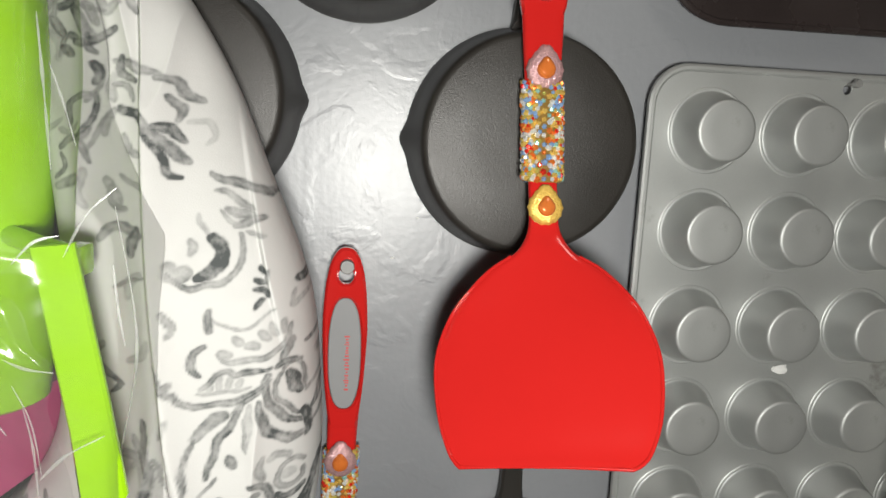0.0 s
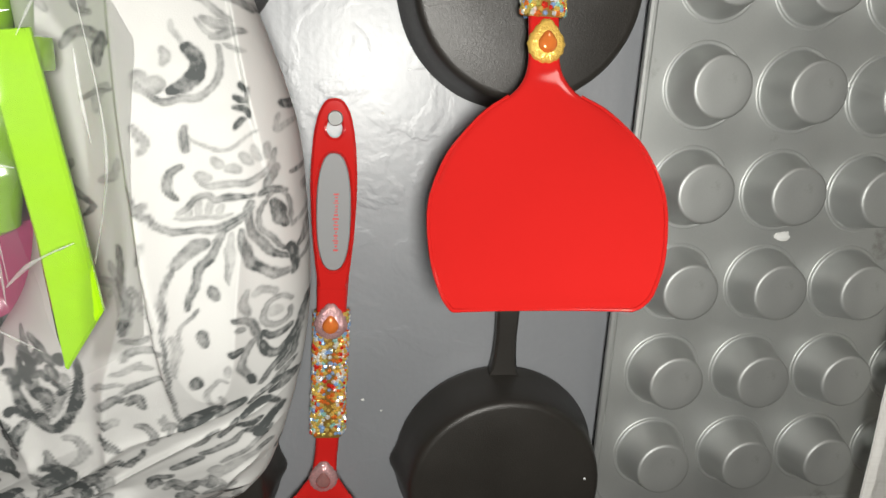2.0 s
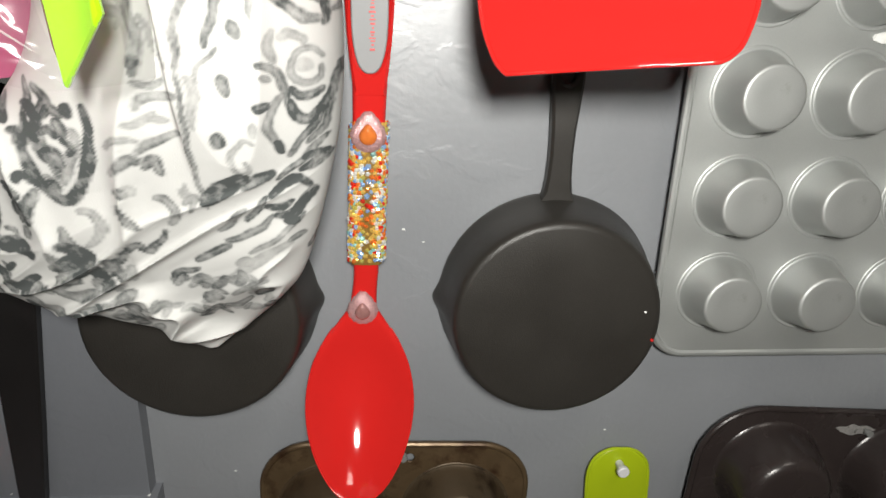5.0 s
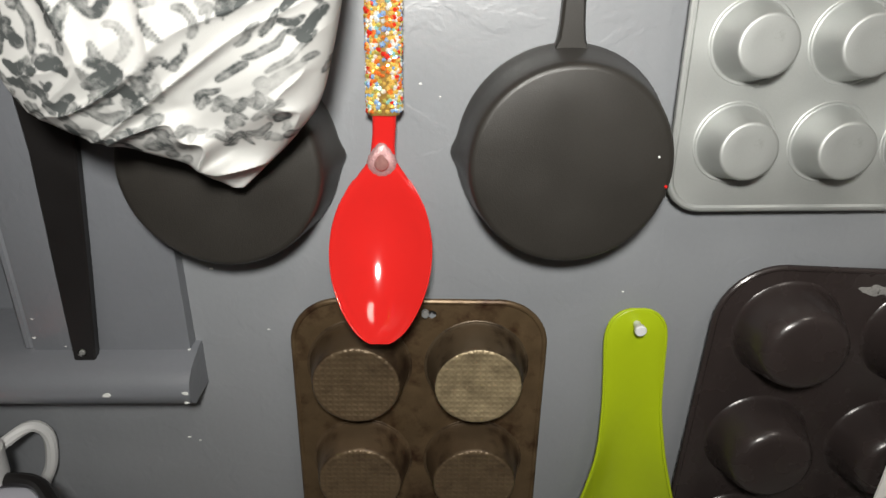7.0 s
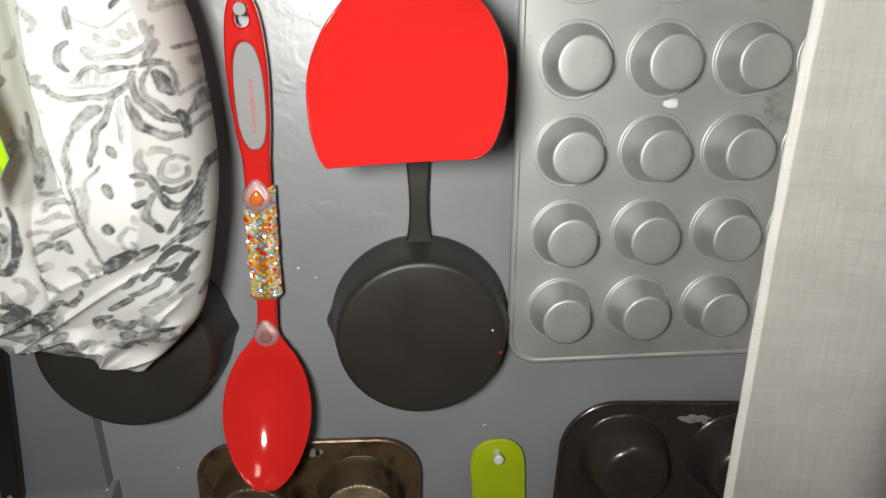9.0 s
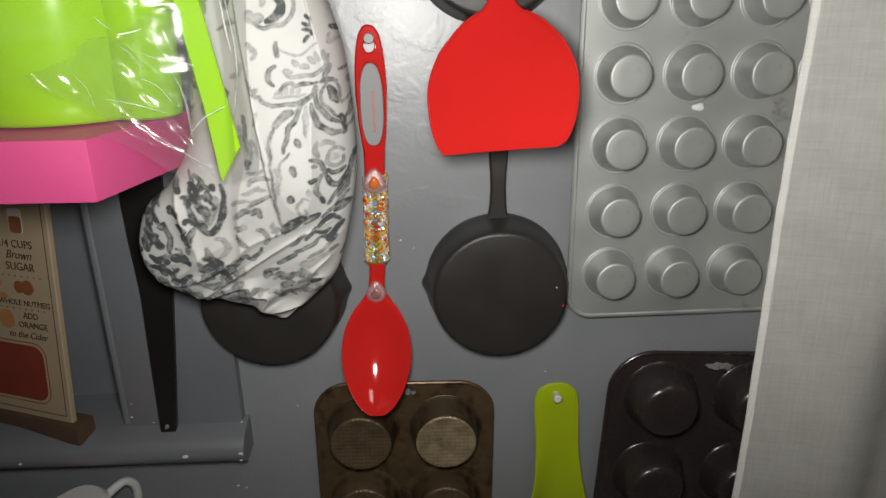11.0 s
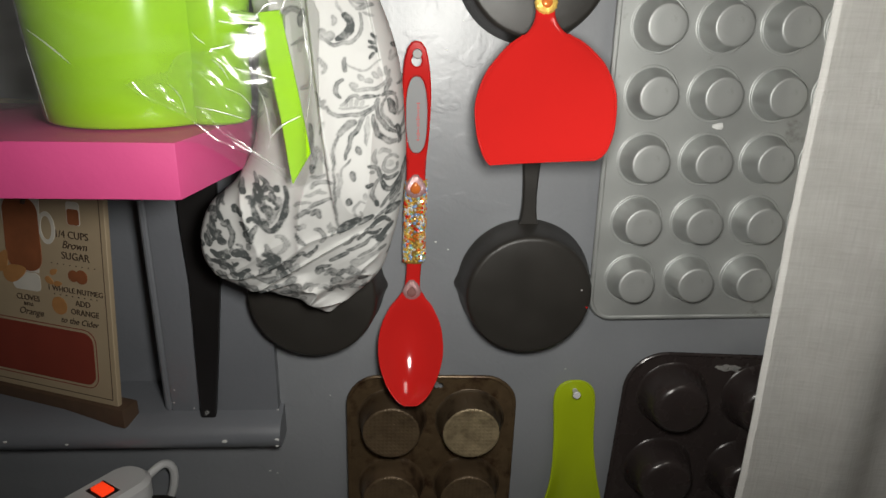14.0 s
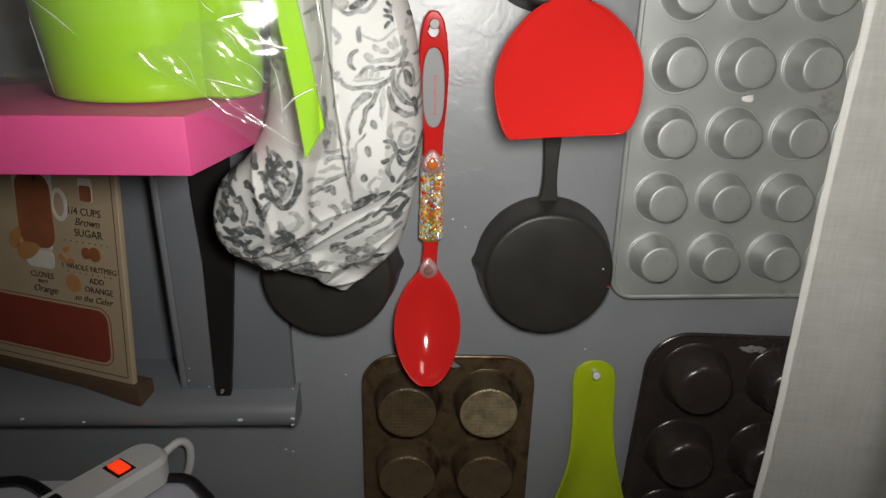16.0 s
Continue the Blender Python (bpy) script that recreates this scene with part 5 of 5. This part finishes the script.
# upper leaves
brush(1.7, 0.55, (-300, 194), (-294, 193), (-291, 191), (-287, 186), (-281, 182), (-276, 177), (-271, 174))
brush(1.5, 0.65, (-285, 188), (-279, 187), (-274, 182))
brush(1.1, 0.7, (-287, 184), (-282, 178), (-278, 170), (-274, 168))
brush(1.3, 0.4, (-303, 213), (-297, 213), (-292, 210), (-284, 209))
brush(1.5, 0.5, (-285, 207), (-279, 207), (-276, 203), (-272, 200), (-269, 199))
brush(1.3, 0.45, (-281, 200), (-276, 196), (-277, 190))
brush(0.9, 0.2, (-273, 190), (-266, 191), (-263, 185), (-266, 182))
brush(0.9, 0.4, (-303, 204), (-297, 203), (-294, 198))
brush(1.5, 0.6, (-311, 212), (-309, 208), (-310, 204))
brush(1.5, 0.7, (-326, 218), (-321, 215))
brush(1.9, 0.45, (-320, 234), (-315, 226), (-311, 221))
brush(1.5, 0.5, (-330, 229), (-324, 223))
brush(1.1, 0.5, (-322, 223), (-317, 221))
brush(1.5, 0.4, (-314, 235), (-310, 228))
brush(1.1, 0.4, (-297, 184), (-294, 178), (-289, 176))
brush(0.9, 0.35, (-297, 168), (-290, 164), (-288, 162))
brush(1.3, 0.5, (-263, 170), (-258, 167), (-251, 166), (-245, 163), (-241, 161))
brush(0.9, 0.4, (-261, 163), (-256, 162), (-250, 157), (-246, 155))
brush(1.1, 0.6, (-240, 171), (-236, 167))
brush(1.5, 0.35, (-303, 166), (-298, 160), (-297, 155))
for bx, bz, t, dark in ((-331, 12, 0.6, 0.8), (-322, 9, 2.2, 0.7), (-338, 6, 1.4, 0.75), (-326, -2, 0.2, 0.85), (-335, -8, 2.6, 0.7), (-318, 2, 1.2, 0.7), (-343, 14, 2.0, 0.7), (-329, -15, 0.9, 0.75), (-349, -2, 1.7, 0.8), (-346, -16, 1.2, 0.8)):
    brush(1.3, dark, (bx, bz), (bx + 4 * math.cos(t), bz + 4 * math.sin(t)), (bx + 6 * math.cos(t + 0.7), bz + 6 * math.sin(t + 0.7)))
# looser leaves where the cloth runs up out of sight and round behind the bag
for k in range(130):
    if k < 90:
        bx, bz = random.uniform(-345, -291), random.uniform(45, 330)
    else:
        bx, bz = random.uniform(-400, -280), random.uniform(235, 430)
    t, long, bend = random.uniform(0, 6.28), random.uniform(4, 11), random.uniform(-0.9, 0.9)
    brush(random.uniform(0.6, 1.8), random.uniform(0.25, 0.6), (bx, bz), (bx + long * math.cos(t), bz + long * math.sin(t)), (bx + 1.7 * long * math.cos(t + bend), bz + 1.7 * long * math.sin(t + bend)))

# crowded small leaves and dabs on the dark left lobe, and slanting ones along the gathered hem
for k in range(125):
    if k < 80:
        bx, bz, t = random.uniform(-392, -318), random.uniform(-85, 22), random.uniform(0, 6.28)
    else:
        bx = random.uniform(-345, -232)
        bz, t = -92 + 0.62 * (bx + 345) * random.uniform(0.35, 1.0) + random.uniform(-12, 8), random.gauss(0.65, 0.3)
    long, bend = random.uniform(2, 4.5), random.uniform(-0.8, 0.8)
    brush(random.uniform(0.8, 2.2), random.uniform(0.45, 0.8) if k < 80 else random.uniform(0.3, 0.62), (bx, bz), (bx + long * math.cos(t), bz + long * math.sin(t)), (bx + 1.7 * long * math.cos(t + bend), bz + 1.7 * long * math.sin(t + bend)))

index = np.arange(NR * NC).reshape(NR, NC)
ahead = np.roll(index, -1, 1)
quads = np.stack((index[:-1], ahead[:-1], ahead[1:], index[1:]), -1).reshape(-1, 4).tolist()
me = bpy.data.meshes.new("hanging_cloth")
me.from_pydata(fine.reshape(-1, 3).tolist(), [], quads + [index[0][::-1].tolist(), index[-1].tolist()])
me.attributes.new("print", "FLOAT", "POINT").data.foreach_set("value", ink.astype(np.float32))
me.polygons.foreach_set("use_smooth", [True] * len(me.polygons))
me.materials.append(CLOTH)
tagged(new("hanging_cloth", me), "white cotton cloth with grey scroll print hanging in folds", "cloth")
bm = bmesh.new()
tube(bm, [(-0.386, 0.002, 1.742), (-0.386, -0.03, 1.738), (-0.386, -0.042, 1.745), (-0.386, -0.046, 1.757)], 0.0025, 8)
tagged(part("wall_hook", bm, STEEL), "small steel hook holding the cloth", "hook")

# ---- long black utensil handle ----
bm = bmesh.new()
outline = [(-0.4175, 1.0450), (-0.4165, 1.0470), (-0.4085, 1.11), (-0.3985, 1.195), (-0.3925, 1.30), (-0.392, 1.326), (-0.431, 1.326), (-0.430, 1.25), (-0.4275, 1.195), (-0.4300, 1.11), (-0.4315, 1.0470), (-0.4305, 1.0450)]
slab(bm, outline, [oval(-0.4245, 1.0530, 0.0022, 0.0022, 14)], -0.0195, -0.0120, 0.0012)
ut = tagged(part("spatula", bm, BLACK, smooth=False), "long black flat tapering spatula with a riveted end", "spatula")
bm = lathe(bmesh.new(), [(0, -0.0202), (0.0016, -0.0202), (0.0021, -0.0196), (0.0021, -0.0125), (0, -0.0125)], 16, -0.4245, 1.0530)
part("rivet", bm, STEEL, ut)

# ---- recipe sign leaning in the window recess ----
sign = thing("recipe_sign", "cream cider recipe sign on a dark wooden base", "sign", (-0.5035, -0.033, 1.0435), turn=(0, 0, -20))
W, HT = 0.24, 0.30
bm = box(bmesh.new(), -W, 0.0, 0.0, 0.022, 0.0, 0.021, 0.0015)
part("base", bm, OAK, sign, "dark stained wooden foot")
face = part("panel", slab(bmesh.new(), [(-W + 0.002, 0), (-0.009, 0), (-0.009, HT), (-W + 0.002, HT)], [], -0.003, 0.003, 0.0008), PAPER, sign, smooth=False)
face.matrix_basis = pose(0, 0.008, 0.0205, -6, 0, 0)
Y = -0.0034


def flat(name, outline, mat, parent, y=Y, holes=()):
    return part(name, slab(bmesh.new(), outline, list(holes), y, -0.0028, 0.0001), mat, parent, smooth=False)


def ring_frame(x0, x1, z0, z1, r, w):
    return rounded(x0, x1, z0, z1, r, 6), [rounded(x0 + w, x1 - w, z0 + w, z1 - w, max(r - w, 0.0005), 6)]


o, h = ring_frame(-W + 0.006, -0.0145, 0.006, HT - 0.006, 0.001, 0.0007)
flat("border_line", o, INK, face, holes=h)
# red banner with notched corners
ban = rounded(-W + 0.02, -0.034, 0.018, 0.074, 0.012, 6)
flat("banner", ban, RUST, face)
o, h = ring_frame(-W + 0.0165, -0.0305, 0.0145, 0.0775, 0.014, 0.0008)
flat("banner_line", o, RUST, face, holes=h)
# mug of cider
mx = -0.112
flat("mug_glass", [(mx + 0.017, 0.130), (mx + 0.0245, 0.188), (mx + 0.0265, 0.222), (mx - 0.0265, 0.222), (mx - 0.0245, 0.188), (mx - 0.017, 0.130)], PALE, face)
flat("mug_cider", rounded(mx - 0.0225, mx + 0.0225, 0.131, 0.206, 0.015, 6), CIDER, face, Y - 0.0003)
o, h = oval(mx + 0.032, 0.178, 0.0105, 0.0165, 24), [oval(mx + 0.0315, 0.178, 0.0066, 0.0118, 24)]
flat("mug_handle", o, PALE, face, Y, h)
flat("mug_foot", rounded(mx - 0.018, mx + 0.018, 0.110, 0.129, 0.006, 5), PALE, face)
bm = tube(bmesh.new(), [(mx + 0.006, Y - 0.001, 0.20), (mx + 0.019, Y - 0.001, 0.232)], 0.0024, 6)
part("cinnamon_stick", bm, INK, face)
for lx, lz, rr, turn in ((mx - 0.014, 0.127, 0.016, 20), (mx - 0.029, 0.138, 0.013, 60), (mx + 0.030, 0.124, 0.006, -30), (mx + 0.036, 0.134, 0.005, 30), (mx + 0.040, 0.122, 0.005, 10)):
    pts = []
    for i in range(18):
        a = 2 * math.pi * i / 18
        px_, pz_ = rr * math.cos(a), rr * 0.45 * math.sin(a) * (1.2 - 0.4 * math.cos(a))
        t = radians(turn)
        pts.append((lx + px_ * math.cos(t) - pz_ * math.sin(t), lz + px_ * math.sin(t) + pz_ * math.cos(t)))
    flat("leaf", pts, ORANGE, face, Y - 0.0004)
jx = -0.046
flat("sugar_jar", rounded(jx - 0.008, jx + 0.008, 0.184, 0.207, 0.003, 4), PALE, face)
flat("brown_sugar", rounded(jx - 0.0072, jx + 0.0072, 0.1843, 0.200, 0.003, 4), CIDER, face, Y - 0.0003)
for ox, oz, r1 in ((jx - 0.006, 0.1325, 0.006), (jx + 0.004, 0.1325, 0.0072)):
    flat("nutmeg", oval(ox, oz, r1, r1, 20), CIDER, face, Y - 0.0003 - 0.0002 * (ox > jx))
flat("orange", oval(-0.0725, 0.0990, 0.0095, 0.0095, 24), ORANGE, face)
for text, size, x, z, sh in (("1/4 CUPS", 0.0105, -0.050, 0.1705, 0), ("Brown", 0.0112, -0.0475, 0.1600, 0.35), ("SUGAR", 0.0108, -0.047, 0.1490, 0), ("1 WHOLE NUTMEG", 0.0078, -0.051, 0.1145, 0), ("ADD", 0.0085, -0.0425, 0.1020, 0), ("ORANGE", 0.0085, -0.041, 0.0925, 0), ("to the Cider", 0.0092, -0.049, 0.0820, 0.3), ("CLOVES", 0.0085, -0.112, 0.0995, 0), ("INTO", 0.005, -0.112, 0.0935, 0), ("Orange", 0.0105, -0.110, 0.0840, 0.35)):
    lettering("lettering", text, size, (x, Y - 0.0002, z), INK, face, shear=sh)
bm = bmesh.new()
for zz in (0.1425, 0.1105):
    for i in range(8):
        box(bm, -0.078 + 0.0075 * i, -0.0770 + 0.0075 * i, Y - 0.0002, Y + 0.0004, zz, zz + 0.001)
tagged(part("dotted_lines", bm, INK, face, smooth=False), kind="stuff")

# ---- power strip on a pale appliance, below the sill ----
appliance = thing("rice_cooker", "pale rounded kitchen appliance under the power strip", "appliance")


def block(bm, outline, z0, z1, e):
    """A flat upright block over an x-y outline with eased edges."""
    tmp = bmesh.new()
    slab(tmp, outline, [], -z1, -z0, e)
    me = bpy.data.meshes.new("tmp")
    tmp.to_mesh(me)
    tmp.free()
    me.transform(Matrix(((1, 0, 0, 0), (0, 0, 1, 0), (0, -1, 0, 0), (0, 0, 0, 1))))
    bm.from_mesh(me)
    bpy.data.meshes.remove(me)
    return bm


part("appliance_body", block(bmesh.new(), rounded(-0.716, -0.436, -0.296, -0.043, 0.055, 10), 0.7605, 0.938, 0.006), WHITE, appliance)
part("lid", block(bmesh.new(), rounded(-0.720, -0.432, -0.300, -0.039, 0.058, 10), 0.9395, 0.963, 0.007), LILAC, appliance, "pale lilac lid")
bm = bmesh.new()
tube(bm, spread([(-0.56, -0.20, 0.968), (-0.530, -0.120, 0.968), (-0.514, -0.084, 0.970), (-0.503, -0.062, 0.970), (-0.484, -0.052, 0.970), (-0.460, -0.052, 0.969), (-0.442, -0.066, 0.967), (-0.425, -0.085, 0.962), (-0.424, -0.11, 0.94), (-0.424, -0.13, 0.90), (-0.424, -0.14, 0.765)], 5), 0.0050, 10)
tagged(part("black_cord", bm, BLACK), "black power cord looped over the pale lid", "cord")
bm = bmesh.new()
tube(bm, spread([(-0.70, -0.056, 0.969), (-0.65, -0.055, 0.969), (-0.626, -0.054, 0.969), (-0.601, -0.066, 0.969), (-0.586, -0.082, 0.969), (-0.58, -0.13, 0.969), (-0.60, -0.2, 0.969)], 5), 0.0056, 10)
tagged(part("black_cord", bm, BLACK), "thick black cord lying on the pale lid", "cord")

strip_ob = thing("power_strip", "white power strip with a glowing red switch", "power strip", (-0.502, -0.050, 0.982), turn=(-2, 0, -34))
bm = bmesh.new()
outline = rounded(-0.025, 0.025, -0.30, 0.021, 0.023, 8)
tmp = bmesh.new()
slab(tmp, outline, [], -0.0165, 0.0165, 0.005)
me = bpy.data.meshes.new("tmp")
tmp.to_mesh(me)
tmp.free()
me.transform(Matrix(((1, 0, 0, 0), (0, 0, 1, 0), (0, -1, 0, 0), (0, 0, 0, 1))))
bm.from_mesh(me)
bpy.data.meshes.remove(me)
part("strip_body", bm, WHITE, strip_ob)
sw = part("switch_well", box(bmesh.new(), -0.0135, 0.0135, -0.036, -0.016, 0.0145, 0.0168, 0.0008), BLACK, strip_ob)
part("switch", box(bmesh.new(), -0.0098, 0.0098, -0.0325, -0.0195, 0.015, 0.0195, 0.0014), NEON, strip_ob, "glowing red rocker switch")
for i in range(3):
    part("socket", box(bmesh.new(), -0.014, 0.014, -0.105 - 0.06 * i, -0.08 - 0.06 * i, 0.0155, 0.0172, 0.0006), BLACK, strip_ob)
bm = bmesh.new()
tube(bm, spread([(-0.491, -0.034, 0.984), (-0.478, -0.016, 0.988), (-0.471, -0.009, 0.975), (-0.475, -0.008, 0.948), (-0.487, -0.008, 0.922), (-0.497, -0.008, 0.88), (-0.50, -0.008, 0.80), (-0.50, -0.012, 0.766)], 6), 0.0044, 10)
tagged(part("white_cord", bm, WHITE), "white mains cord of the power strip", "cord")

# ---- linen curtain with a turned hem ----
bm = bmesh.new()
NX, NZ = 90, 60
grid = {}
for i in range(NX + 1):
    for j in range(NZ + 1):
        u = i / NX
        x = 0.1325 + 0.62 * u
        z = 0.35 + 2.048 * j / NZ
        y = -0.0535 - 0.03 * (1 - math.exp(-u * 6)) + 0.012 * math.sin(u * 31 + 0.6 * math.sin(z * 2)) * min(1, u * 5) + 0.003 * noise.noise(Vector((x * 9, 2.0, z * 5)))
        x += 0.0022 * noise.noise(Vector((0.5, u * 3, z * 7))) + 0.0008 * noise.noise(Vector((0.5, u * 3, z * 60)))
        grid[i, j] = bm.verts.new((x, y, z))
for i in range(NX):
    for j in range(NZ):
        bm.faces.new((grid[i, j], grid[i + 1, j], grid[i + 1, j + 1], grid[i, j + 1]))
bmesh.ops.solidify(bm, geom=list(bm.faces), thickness=0.0009)
curtain = part("curtain", bm, LINEN, angle=80)
tagged(curtain, "off-white woven linen curtain with a turned hem", "curtain")
bm = bmesh.new()
last = None
for j in range(NZ * 2 + 1):
    z = 0.351 + 2.046 * j / (NZ * 2)
    x = 0.1322 + 0.0022 * noise.noise(Vector((0.5, 0.0, z * 7))) + 0.0010 * noise.noise(Vector((0.5, 0.0, z * 60)))
    y = -0.0546 + 0.003 * noise.noise(Vector((x * 9, 2.0, z * 5)))
    ring = [bm.verts.new((x + a, y + b, z)) for a, b in ((-0.0008, 0.0006), (-0.0006, -0.0008), (0.0052, -0.0017), (0.0058, 0.0004))]
    if last:
        for q in range(4):
            bm.faces.new((last[q], last[(q + 1) % 4], ring[(q + 1) % 4], ring[q]))
    last = ring
part("hem", bm, LINEN, curtain, "narrow doubled hem")
